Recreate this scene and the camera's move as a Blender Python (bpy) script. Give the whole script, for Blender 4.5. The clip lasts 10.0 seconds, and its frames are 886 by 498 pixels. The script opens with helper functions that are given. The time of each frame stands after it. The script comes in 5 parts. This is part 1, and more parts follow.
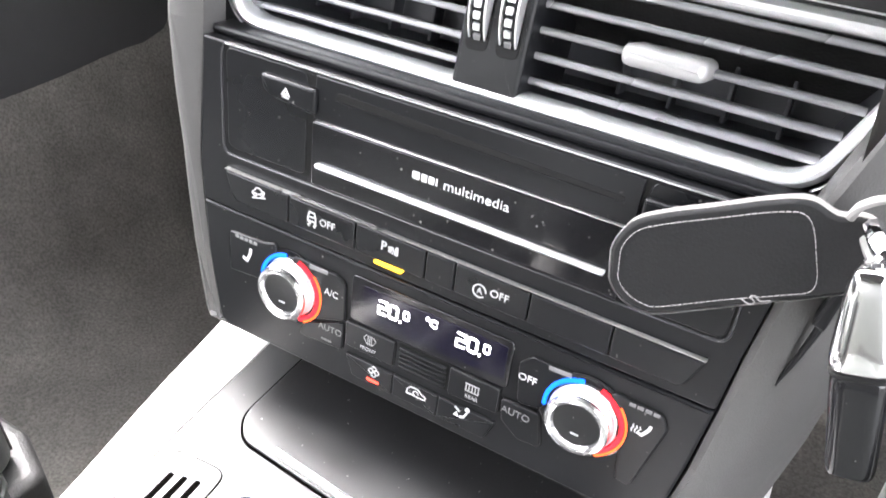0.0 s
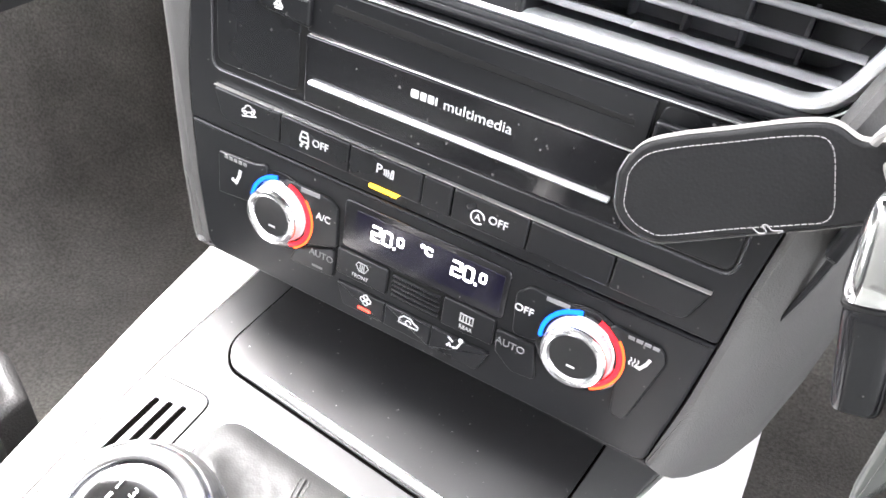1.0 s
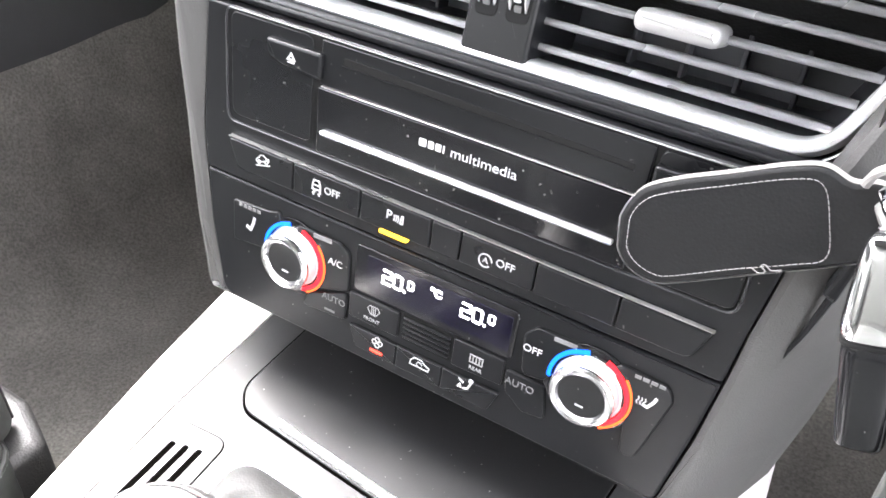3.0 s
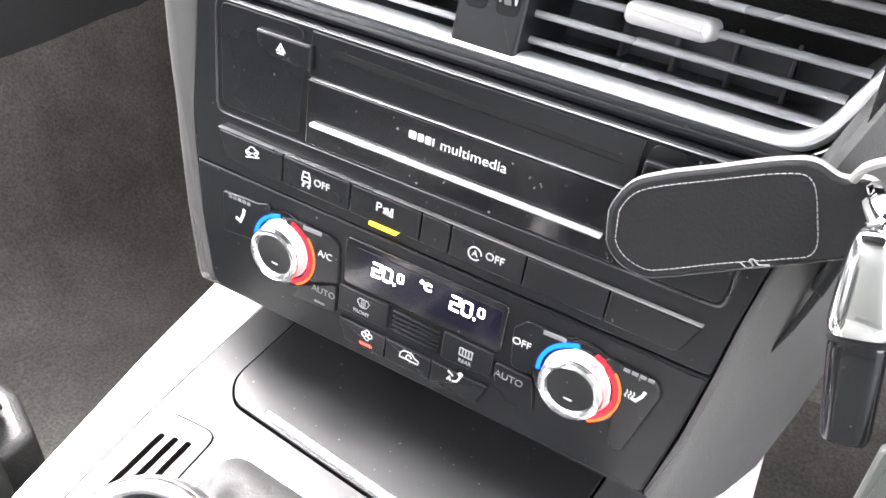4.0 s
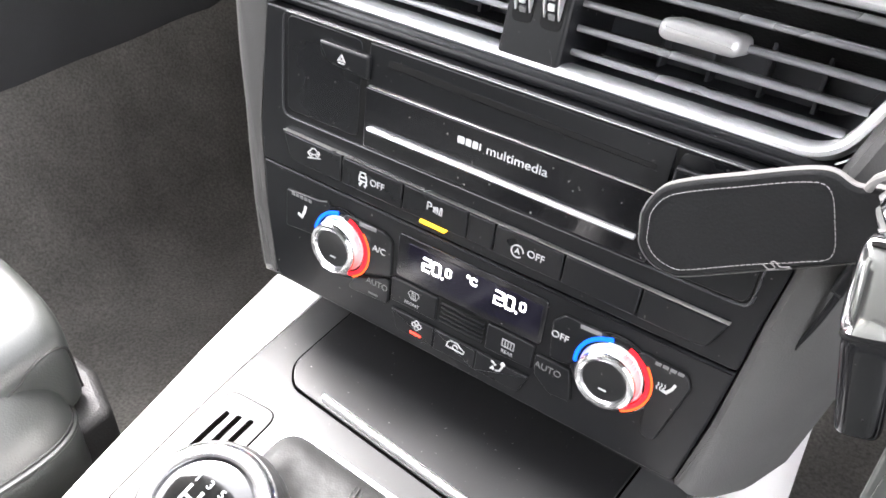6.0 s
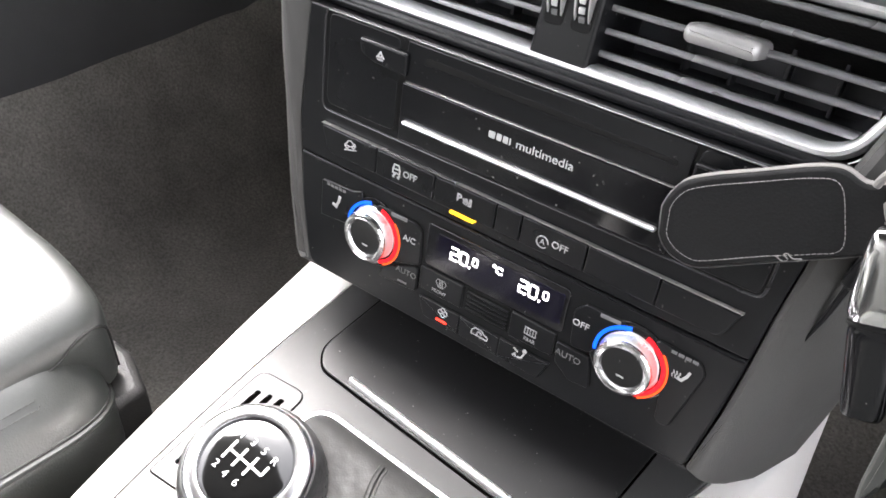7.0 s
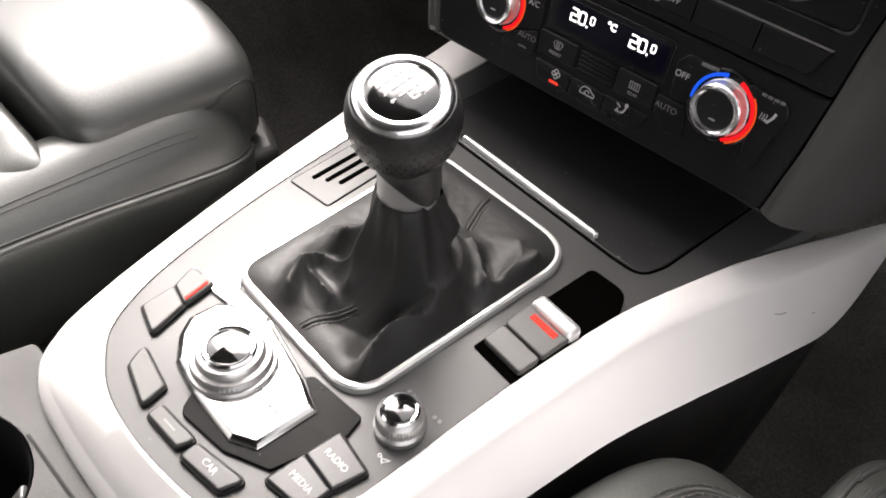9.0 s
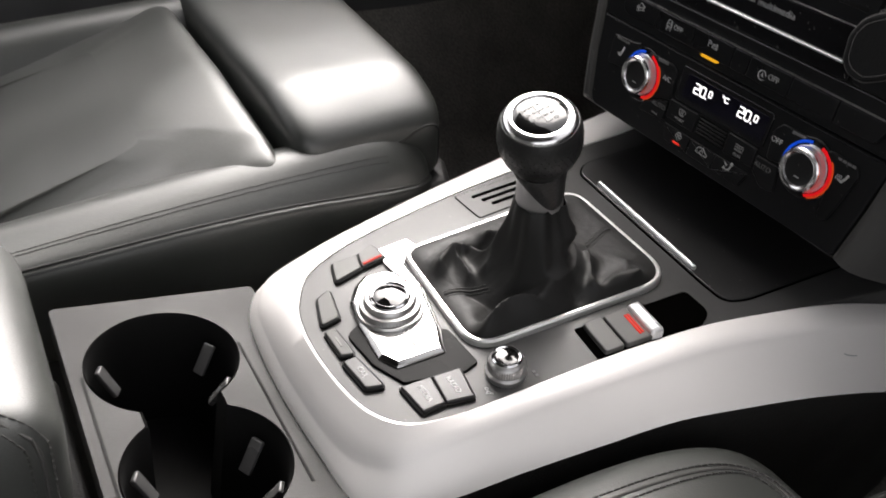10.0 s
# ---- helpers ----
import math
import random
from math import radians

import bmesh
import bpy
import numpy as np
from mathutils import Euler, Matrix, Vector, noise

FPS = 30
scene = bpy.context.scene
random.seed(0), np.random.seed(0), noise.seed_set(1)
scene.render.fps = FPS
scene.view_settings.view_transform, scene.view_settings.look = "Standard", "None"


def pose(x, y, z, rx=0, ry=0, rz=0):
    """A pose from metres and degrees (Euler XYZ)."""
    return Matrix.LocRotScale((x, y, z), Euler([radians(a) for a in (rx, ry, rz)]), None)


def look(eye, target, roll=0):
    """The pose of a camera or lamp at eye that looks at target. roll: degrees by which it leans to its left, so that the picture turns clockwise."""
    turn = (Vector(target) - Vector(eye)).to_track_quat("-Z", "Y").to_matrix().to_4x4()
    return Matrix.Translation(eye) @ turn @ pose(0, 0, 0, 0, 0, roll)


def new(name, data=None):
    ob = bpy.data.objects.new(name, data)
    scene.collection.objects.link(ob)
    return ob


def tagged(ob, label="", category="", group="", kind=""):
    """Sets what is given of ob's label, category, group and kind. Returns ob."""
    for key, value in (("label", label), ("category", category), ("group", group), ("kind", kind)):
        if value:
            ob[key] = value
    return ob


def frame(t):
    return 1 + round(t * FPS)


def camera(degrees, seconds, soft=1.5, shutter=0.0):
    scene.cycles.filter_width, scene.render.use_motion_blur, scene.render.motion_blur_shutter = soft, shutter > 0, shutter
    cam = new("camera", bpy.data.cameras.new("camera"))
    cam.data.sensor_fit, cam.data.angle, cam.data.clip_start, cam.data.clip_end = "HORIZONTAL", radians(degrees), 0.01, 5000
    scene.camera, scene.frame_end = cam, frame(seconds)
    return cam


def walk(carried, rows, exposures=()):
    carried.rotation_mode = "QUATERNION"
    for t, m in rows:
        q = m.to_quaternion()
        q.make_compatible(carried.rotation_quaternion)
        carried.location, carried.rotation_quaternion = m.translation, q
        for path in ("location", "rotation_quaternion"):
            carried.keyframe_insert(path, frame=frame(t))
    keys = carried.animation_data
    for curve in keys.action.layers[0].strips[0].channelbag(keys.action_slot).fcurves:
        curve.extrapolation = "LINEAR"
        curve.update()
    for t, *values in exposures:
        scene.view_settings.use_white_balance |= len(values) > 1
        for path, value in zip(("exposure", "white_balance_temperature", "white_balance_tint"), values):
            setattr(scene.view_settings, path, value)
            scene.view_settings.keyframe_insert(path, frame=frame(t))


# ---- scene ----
cam = camera(56.8, 10.0, soft=1.6, shutter=0.2)
ROWS = [
    (0.0, look((0.1272, -0.2151, 0.7312), (-0.0295, 0.0671, 0.4949), 3.24)),
    (0.5, look((0.1233, -0.2136, 0.7187), (-0.0237, 0.0579, 0.4644), 4.74)),
    (1.0, look((0.1234, -0.2118, 0.7186), (-0.0196, 0.0590, 0.4612), 5.53)),
    (1.5, look((0.1234, -0.2118, 0.7186), (-0.0214, 0.0610, 0.4643), 5.31)),
    (2.0, look((0.1275, -0.2166, 0.7258), (-0.0248, 0.0589, 0.4790), 4.26)),
    (2.5, look((0.1266, -0.2167, 0.7248), (-0.0295, 0.0607, 0.4826), 3.70)),
    (4.0, look((0.1276, -0.2149, 0.7247), (-0.0232, 0.0626, 0.4792), 4.52)),
    (4.5, look((0.1308, -0.2188, 0.7318), (-0.0246, 0.0542, 0.4841), 3.76)),
    (5.0, look((0.1323, -0.2228, 0.7379), (-0.0284, 0.0445, 0.4874), 2.77)),
    (5.5, look((0.1331, -0.2236, 0.7389), (-0.0309, 0.0410, 0.4878), 2.46)),
    (6.8, look((0.1530, -0.2410, 0.7400), (-0.0342, 0.0160, 0.4972), 2.60)),
    (7.0, look((0.1475, -0.2455, 0.7431), (-0.0347, 0.0125, 0.4977), 3.17)),
    (7.5, look((0.1531, -0.2629, 0.7276), (-0.0321, -0.0114, 0.4777), 3.71)),
    (8.0, look((0.1608, -0.2803, 0.7216), (-0.0249, -0.0378, 0.4633), 4.43)),
    (8.5, look((0.1778, -0.3044, 0.7132), (-0.0095, -0.0728, 0.4462), 4.99)),
    (9.0, look((0.2032, -0.3324, 0.7047), (0.0073, -0.1136, 0.4331), 5.45)),
    (9.2, look((0.2128, -0.3465, 0.7123), (0.0159, -0.1341, 0.4365), 5.99)),
    (9.5, look((0.2488, -0.3654, 0.7110), (0.0267, -0.1642, 0.4461), 5.32)),
    (9.7, look((0.2665, -0.3747, 0.7215), (0.0283, -0.1869, 0.4607), 4.69)),
    (10.0, look((0.3081, -0.3923, 0.7333), (0.0372, -0.2203, 0.4946), 3.67)),
]
GAIN = 0.9
EXPOSURES = [(0.0, 4.1, 6420, 13), (1.0, 4.15, 6420, 13), (2.5, 4.15, 6420, 13), (5.5, 3.75, 6420, 13), (6.5, 3.35, 6470, 13), (7.0, 3.0, 6530, 13), (7.5, 2.5, 6600, 13), (8.5, 2.0, 6780, 14), (9.2, 1.35, 6850, 15), (9.7, 1.0, 6760, 14), (10.0, 0.72, 6700, 13)]
EXPOSURES = [(t, e + GAIN, k, q) for t, e, k, q in EXPOSURES]
walk(cam, ROWS, EXPOSURES)

from mathutils.bvhtree import BVHTree

# ---- world and light ----
SUN_EL, SUN_ROT = radians(42), radians(307)
world = bpy.data.worlds.new("overcast")
scene.world = world
world.use_nodes = True
wn = world.node_tree.nodes
sky = wn.new("ShaderNodeTexSky")
sky.sky_type, sky.sun_disc = "NISHITA", False
sky.sun_elevation, sky.sun_rotation = SUN_EL, SUN_ROT
sky.dust_density, sky.air_density = 5.0, 1.0
hue = wn.new("ShaderNodeHueSaturation")
hue.inputs["Saturation"].default_value = 0.12
world.node_tree.links.new(sky.outputs[0], hue.inputs["Color"])
world.node_tree.links.new(hue.outputs[0], wn["Background"].inputs["Color"])
wn["Background"].inputs["Strength"].default_value = 0.15
sun = new("sun", bpy.data.lights.new("sun", "SUN"))
sun.data.energy, sun.data.angle, sun.data.color = 1.5, radians(55), (1.0, 0.97, 0.93)
sun.matrix_world = look((-0.86, 0.54, 1.38), (0.0, -0.1, 0.4))


# ---- materials ----
def material(name, base, rough=0.5, metal=0.0, grain=0.0, grain_scale=900.0, bump=0.0, spots=0.0, coat=0.0, spec=0.5, cell=False, speck=0.0):
    """Principled surface with fine grain, broad unevenness, sparse dust and a bump."""
    m = bpy.data.materials.new(name)
    m.use_nodes = True
    n, l = m.node_tree.nodes, m.node_tree.links
    b = n["Principled BSDF"]
    b.inputs["Metallic"].default_value = metal
    b.inputs["Coat Weight"].default_value = coat
    b.inputs["Specular IOR Level"].default_value = spec
    co = n.new("ShaderNodeTexCoord")
    fine = n.new("ShaderNodeTexVoronoi" if cell else "ShaderNodeTexNoise")
    fine.inputs["Scale"].default_value = grain_scale
    l.new(co.outputs["Object"], fine.inputs["Vector"])
    broad = n.new("ShaderNodeTexNoise")
    broad.inputs["Scale"].default_value = 14.0
    broad.inputs["Detail"].default_value = 5.0
    l.new(co.outputs["Object"], broad.inputs["Vector"])
    ramp = n.new("ShaderNodeMapRange")
    ramp.inputs["From Min"].default_value, ramp.inputs["From Max"].default_value = 0.25, 0.75
    ramp.inputs["To Min"].default_value, ramp.inputs["To Max"].default_value = 1.0 - grain, 1.0 + grain
    l.new(broad.outputs["Fac"], ramp.inputs["Value"])
    mul = n.new("ShaderNodeMix")
    mul.data_type, mul.blend_type = "RGBA", "MULTIPLY"
    mul.inputs["Factor"].default_value = 1.0
    mul.inputs["A"].default_value = (*base, 1)
    l.new(ramp.outputs[0], mul.inputs["B"])
    colour = mul.outputs["Result"]
    if speck:
        pile = n.new("ShaderNodeTexNoise")
        pile.inputs["Scale"].default_value, pile.inputs["Detail"].default_value = grain_scale * 0.5, 4.0
        l.new(co.outputs["Object"], pile.inputs["Vector"])
        tone = n.new("ShaderNodeMapRange")
        tone.inputs["From Min"].default_value, tone.inputs["From Max"].default_value = 0.3, 0.7
        tone.inputs["To Min"].default_value, tone.inputs["To Max"].default_value = 1.0 - speck, 1.0 + speck
        l.new(pile.outputs["Fac"], tone.inputs["Value"])
        tint = n.new("ShaderNodeMix")
        tint.data_type, tint.blend_type = "RGBA", "MULTIPLY"
        tint.inputs["Factor"].default_value = 1.0
        l.new(colour, tint.inputs["A"])
        l.new(tone.outputs[0], tint.inputs["B"])
        colour = tint.outputs["Result"]
    rr = n.new("ShaderNodeMapRange")
    rr.inputs["From Min"].default_value, rr.inputs["From Max"].default_value = 0.3, 0.7
    rr.inputs["To Min"].default_value, rr.inputs["To Max"].default_value = max(rough - 0.07, 0.02), rough + 0.07
    l.new(broad.outputs["Fac"], rr.inputs["Value"])
    l.new(rr.outputs[0], b.inputs["Roughness"])
    if spots:
        dots = n.new("ShaderNodeTexNoise")
        dots.inputs["Scale"].default_value, dots.inputs["Detail"].default_value = 420.0, 2.0
        l.new(co.outputs["Object"], dots.inputs["Vector"])
        cut = n.new("ShaderNodeMapRange")
        cut.inputs["From Min"].default_value, cut.inputs["From Max"].default_value = 0.72, 0.78
        cut.inputs["To Max"].default_value = spots
        l.new(dots.outputs["Fac"], cut.inputs["Value"])
        dust = n.new("ShaderNodeMix")
        dust.data_type = "RGBA"
        dust.inputs["B"].default_value = (0.45, 0.44, 0.42, 1)
        l.new(cut.outputs[0], dust.inputs["Factor"])
        l.new(colour, dust.inputs["A"])
        colour = dust.outputs["Result"]
    l.new(colour, b.inputs["Base Color"])
    if bump:
        bp = n.new("ShaderNodeBump")
        bp.inputs["Strength"].default_value, bp.inputs["Distance"].default_value = bump, 0.0005
        l.new(fine.outputs["Distance" if cell else "Fac"], bp.inputs["Height"])
        l.new(bp.outputs["Normal"], b.inputs["Normal"])
    return m


def lamp_material(name, colour, strength):
    m = bpy.data.materials.new(name)
    m.use_nodes = True
    b = m.node_tree.nodes["Principled BSDF"]
    b.inputs["Base Color"].default_value = (*[0.03 * c for c in colour], 1)
    b.inputs["Specular IOR Level"].default_value = 0.12
    b.inputs["Emission Color"].default_value = (*colour, 1)
    b.inputs["Emission Strength"].default_value = strength * 2.0 ** -GAIN
    return m


BLACK = material("black_satin_plastic", (0.0068, 0.0071, 0.0080), 0.36, spec=0.22, grain=0.12, bump=0.10, grain_scale=2500, spots=0.5)
BUTTON = material("black_button_plastic", (0.0070, 0.0073, 0.0082), 0.30, spec=0.24, grain=0.1, spots=0.2)
GLOSS = material("piano_black", (0.008, 0.008, 0.009), 0.10, spec=0.35, grain=0.1, spots=0.5)
INK = material("glossy_black_cap", (0.004, 0.004, 0.004), 0.05, spec=0.8, grain=0.1, coat=0.25)
# darker copy of the gloss black, reflection taken out to look unlit
BASE = material("black_base_field", (0.005, 0.005, 0.005), 0.30, spec=0.04, grain=0.1, spots=0.2)
CAP = material("black_cap_plastic", (0.008, 0.008, 0.0085), 0.50, grain=0.1, spots=0.2, spec=0.3)
CUP = material("cup_panel_plastic", (0.012, 0.0117, 0.0113), 0.5, spec=0.28, grain=0.1, bump=0.12, grain_scale=1500, cell=True)
GREYKEY = material("grey_key_plastic", (0.028, 0.028, 0.029), 0.42, metal=0.1, grain=0.08)
# near-black puts the shade of gaps, holes and wells into colour; index marks too
PIT = material("recess_shade", (0.004, 0.004, 0.004), 0.7, spec=0.2)
# black without reflection, painted as the shade inside slots and gaps
VOID = material("gap_shade", (0.0012, 0.0011, 0.0010), 1.0, spec=0.0)
DUCT = material("duct_plastic", (0.040, 0.042, 0.048), 0.45, grain=0.2, spots=0.1)
SOFT = material("soft_touch_grey", (0.054, 0.0527, 0.0515), 0.5, grain=0.1, bump=0.22, grain_scale=1500, cell=True)
DASH = material("dashboard_black", (0.017, 0.0165, 0.016), 0.6, grain=0.15, bump=0.4, grain_scale=700, cell=True)
DOOR = material("door_trim_grey", (0.070, 0.070, 0.071), 0.6, grain=0.15, bump=0.2, grain_scale=900, cell=True)
SILVER = material("silver_paint", (0.86, 0.835, 0.815), 0.38, metal=0.2, grain=0.02, bump=0.05, grain_scale=4000)
PANEL = material("satin_grey_panel", (0.047, 0.047, 0.0466), 0.40, spec=0.35, metal=0.05, grain=0.08, bump=0.06, grain_scale=3000, spots=0.12)
LID = material("tray_lid_plastic", (0.013, 0.013, 0.0133), 0.34, spec=0.6, grain=0.15, bump=0.12, grain_scale=2200, spots=0.5)
RIM = material("recess_rim", (0.03, 0.03, 0.032), 0.22)
PLATE = material("bright_plate", (0.46, 0.455, 0.45), 0.18, metal=1.0, grain=0.04)
COLLAR = material("satin_collar", (0.36, 0.355, 0.35), 0.34, metal=0.45, grain=0.04)
DIAL = material("dial_metal", (0.50, 0.495, 0.49), 0.30, metal=0.85, grain=0.04)
FRAME = material("frame_metal", (0.82, 0.82, 0.81), 0.36, metal=0.80, grain=0.04)
CHROME = material("chrome", (0.86, 0.86, 0.87), 0.07, metal=1.0, grain=0.02)
RIM_CHROME = material("brushed_chrome", (0.84, 0.84, 0.85), 0.17, metal=1.0, grain=0.04)
SATIN = material("satin_chrome", (0.86, 0.86, 0.86), 0.38, metal=0.85, grain=0.04)
SLAT = material("vent_slat", (0.30, 0.30, 0.31), 0.27, metal=0.6, grain=0.1)
LEATHER = material("black_leather", (0.039, 0.0416, 0.0385), 0.43, spec=0.85, speck=0.06, grain=0.18, bump=0.12, grain_scale=900, cell=True)
FOB = material("key_fob_leather", (0.0068, 0.0068, 0.0074), 0.6, spec=0.25, grain=0.1, bump=0.2, grain_scale=900, cell=True)
BOOT = material("boot_leather", (0.0125, 0.0125, 0.0121), 0.57, spec=0.38, grain=0.2, bump=0.12, grain_scale=900, cell=True)
KNOB = material("knob_leather", (0.018, 0.018, 0.018), 0.33, grain=0.1, bump=0.3, grain_scale=500, cell=True)
CARPET = material("carpet", (0.190, 0.178, 0.160), 0.95, grain=0.3, bump=0.8, grain_scale=700, speck=0.3)
EDGE = material("raw_leather_edge", (0.16, 0.155, 0.15), 0.7)
THREAD = material("pale_thread", (0.22, 0.215, 0.21), 0.7)
DARKTHREAD = material("dark_thread", (0.045, 0.044, 0.042), 0.7)
PRINT = material("white_print", (0.44, 0.44, 0.44), 0.5)
DIM = material("dim_print", (0.24, 0.24, 0.24), 0.6)
FAINT = material("grey_print", (0.14, 0.14, 0.14), 0.6)
WHITE_LED = lamp_material("white_display", (1.0, 1.0, 1.0), 1.0)
SCREEN = material("display_glass", (0.003, 0.0025, 0.009), 0.10, spec=0.3)
YELLOW = lamp_material("amber_led", (1.0, 0.50, 0.02), 0.5)
RED = lamp_material("red_light", (1.0, 0.012, 0.018), 0.38)
GLOW_FRINGE = lamp_material("orange_fringe", (1.0, 0.10, 0.02), 0.28)
BLUE = lamp_material("blue_light", (0.004, 0.11, 1.0), 0.34)
REDLINE = lamp_material("red_indicator", (1.0, 0.05, 0.03), 0.45)
BUTTON_SILVER = material("silver_button", (0.075, 0.075, 0.073), 0.55, metal=0.15, grain=0.05)
CLIP = material("clip_plastic", (0.07, 0.07, 0.07), 0.25, spec=0.5)
ASPHALT = material("asphalt", (0.05, 0.05, 0.05), 0.9, grain=0.3, grain_scale=60)
HEADLINER = material("headliner", (0.05, 0.049, 0.047), 0.9, grain=0.05)


# ---- shaping helpers ----
def thing(name, m, label, category, group=""):
    ob = new(name)
    ob.empty_display_size = 0.02
    ob.matrix_world = m
    return tagged(ob, label, category, group)


def part(name, bm, mat, parent, label="", sharp=35, kind=""):
    me = bpy.data.meshes.new(name)
    bmesh.ops.recalc_face_normals(bm, faces=bm.faces)
    bm.to_mesh(me)
    bm.free()
    me.materials.append(mat)
    for p in me.polygons:
        p.use_smooth = True
    me.set_sharp_from_angle(angle=radians(sharp))
    crisp = me.attributes.get("sharp_edge") or me.attributes.new("sharp_edge", "BOOLEAN", "EDGE")
    keys = {tuple(sorted(e.vertices)): e.index for e in me.edges}
    for p in me.polygons:
        if p.loop_total > 4:
            for k in p.edge_keys:
                crisp.data[keys[tuple(sorted(k))]].value = True
    ob = new(name, me)
    ob.parent = parent
    return tagged(ob, label, kind=kind)


def flat(a, b, h):
    """Console axes: across, ahead, up from the panel."""
    return (a, b, h)


def face(a, b, h):
    """Fascia axes: across, up, out of the face."""
    return (a, -h, b)


def rounded(pts, r, n=5):
    """A polygon with filleted corners; r one radius or one for each corner."""
    out, k = [], len(pts)
    for i, p in enumerate(pts):
        rad = r[i] if isinstance(r, (list, tuple)) else r
        p, a, b = Vector(p), Vector(pts[i - 1]), Vector(pts[(i + 1) % k])
        u, v = (a - p), (b - p)
        lu, lv = u.length, v.length
        u, v = u / lu, v / lv
        ang = math.acos(max(-1, min(1, u.dot(v))))
        if rad <= 0 or ang > 3.10:
            out.append(tuple(p))
            continue
        d = min(rad / math.tan(ang / 2), lu * 0.49, lv * 0.49)
        s, e = p + u * d, p + v * d
        for j in range(n + 1):
            t = j / n
            q = s * (1 - t) ** 2 + p * 2 * t * (1 - t) + e * t * t
            out.append((q.x, q.y))
    return out


def box2(x0, y0, x1, y1, r=0.0, n=5):
    return rounded([(x0, y0), (x1, y0), (x1, y1), (x0, y1)], r, n)


def area2(pts):
    return 0.5 * sum(p[0] * q[1] - q[0] * p[1] for p, q in zip(pts, pts[1:] + pts[:1]))


def offset(pts, d, closed=True):
    """The outline moved outwards by d (inwards: minus)."""
    k, out = len(pts), []
    sign = (1 if area2(pts) > 0 else -1) if closed else 1
    for i in range(k):
        p = Vector(pts[i])
        a = Vector(pts[i - 1]) if closed or i else None
        b = Vector(pts[(i + 1) % k]) if closed or i < k - 1 else None
        n1 = Vector(((p - a).y, -(p - a).x)).normalized() if a is not None and (p - a).length > 1e-9 else None
        n2 = Vector(((b - p).y, -(b - p).x)).normalized() if b is not None and (b - p).length > 1e-9 else None
        n1, n2 = n1 or n2, n2 or n1
        m = (n1 + n2)
        m = m.normalized() if m.length > 1e-6 else n1
        q = p + m * (sign * d / max(0.5, m.dot(n1)))
        out.append((q.x, q.y))
    return out


def loft(bm, rings, closed=True, cap0=False, cap1=False):
    vs = [[bm.verts.new(p) for p in r] for r in rings]
    k = len(vs[0])
    for r0, r1 in zip(vs, vs[1:]):
        for i in range(k if closed else k - 1):
            j = (i + 1) % k
            bm.faces.new((r0[i], r0[j], r1[j], r1[i]))
    if cap0:
        bm.faces.new(vs[0][::-1])
    if cap1:
        bm.faces.new(vs[-1])
    return vs


def plate(pts, h0, h1, r=0.001, to=flat, bm=None, dome=0.0):
    """A slab on an outline, from h0 to h1, its top edge rounded by r."""
    bm = bm or bmesh.new()
    rings = [[to(*p, h0) for p in pts], [to(*p, h1 - r) for p in pts]]
    for t in (30, 60, 90):
        a = radians(t)
        rings.append([to(*p, h1 - r + r * math.sin(a)) for p in offset(pts, -r * (1 - math.cos(a)))])
    loft(bm, rings, cap0=True, cap1=True)
    return bm


def band(path, profile, to=flat, closed=True, bm=None):
    """A profile of (outward, height) pairs carried along a path."""
    bm = bm or bmesh.new()
    rings = [[to(*p, h) for p in offset(path, d, closed)] for d, h in profile]
    vs = loft(bm, rings + [rings[0]] if False else rings, closed=closed)
    k = len(vs[0])
    for i in range(k if closed else k - 1):
        j = (i + 1) % k
        bm.faces.new((vs[-1][i], vs[-1][j], vs[0][j], vs[0][i]))
    if not closed:
        bm.faces.new([v[0] for v in vs])
        bm.faces.new([v[-1] for v in vs][::-1])
    return bm


def lathe(profile, n=48, to=flat, at=(0, 0), bm=None, cap=True, knurl=None):
    """A turned body; profile: (radius, height). knurl: ring numbers that are serrated and how deep."""
    bm = bm or bmesh.new()
    rings = []
    for i, (r, h) in enumerate(profile):
        ring = []
        for j in range(n):
            a = 2 * math.pi * j / n
            q = r - (knurl[1] if knurl and i in knurl[0] and j % 2 else 0)
            ring.append(to(at[0] + q * math.cos(a), at[1] + q * math.sin(a), h))
        rings.append(ring)
    loft(bm, rings, cap0=cap, cap1=cap)
    return bm


def stroke(lines, w, h0, h1, to=flat, bm=None):
    """Flat ribbons of width w along polylines, a little proud of their ground."""
    bm = bm or bmesh.new()
    for pts in lines:
        closed = len(pts) > 3 and (Vector(pts[0]) - Vector(pts[-1])).length < 1e-9
        q = pts[:-1] if closed else pts
        o, i = offset(q, w / 2, closed), offset(q, -w / 2, closed)
        vs = loft(bm, [[to(*p, h0) for p in o], [to(*p, h1) for p in o], [to(*p, h1) for p in i], [to(*p, h0) for p in i]], closed=closed)
        if not closed:
            bm.faces.new([v[0] for v in vs])
            bm.faces.new([v[-1] for v in vs][::-1])
    return bm


def arc(cx, cy, r, a0, a1, n=16):
    return [(cx + r * math.cos(radians(a0 + (a1 - a0) * i / n)), cy + r * math.sin(radians(a0 + (a1 - a0) * i / n))) for i in range(n + 1)]


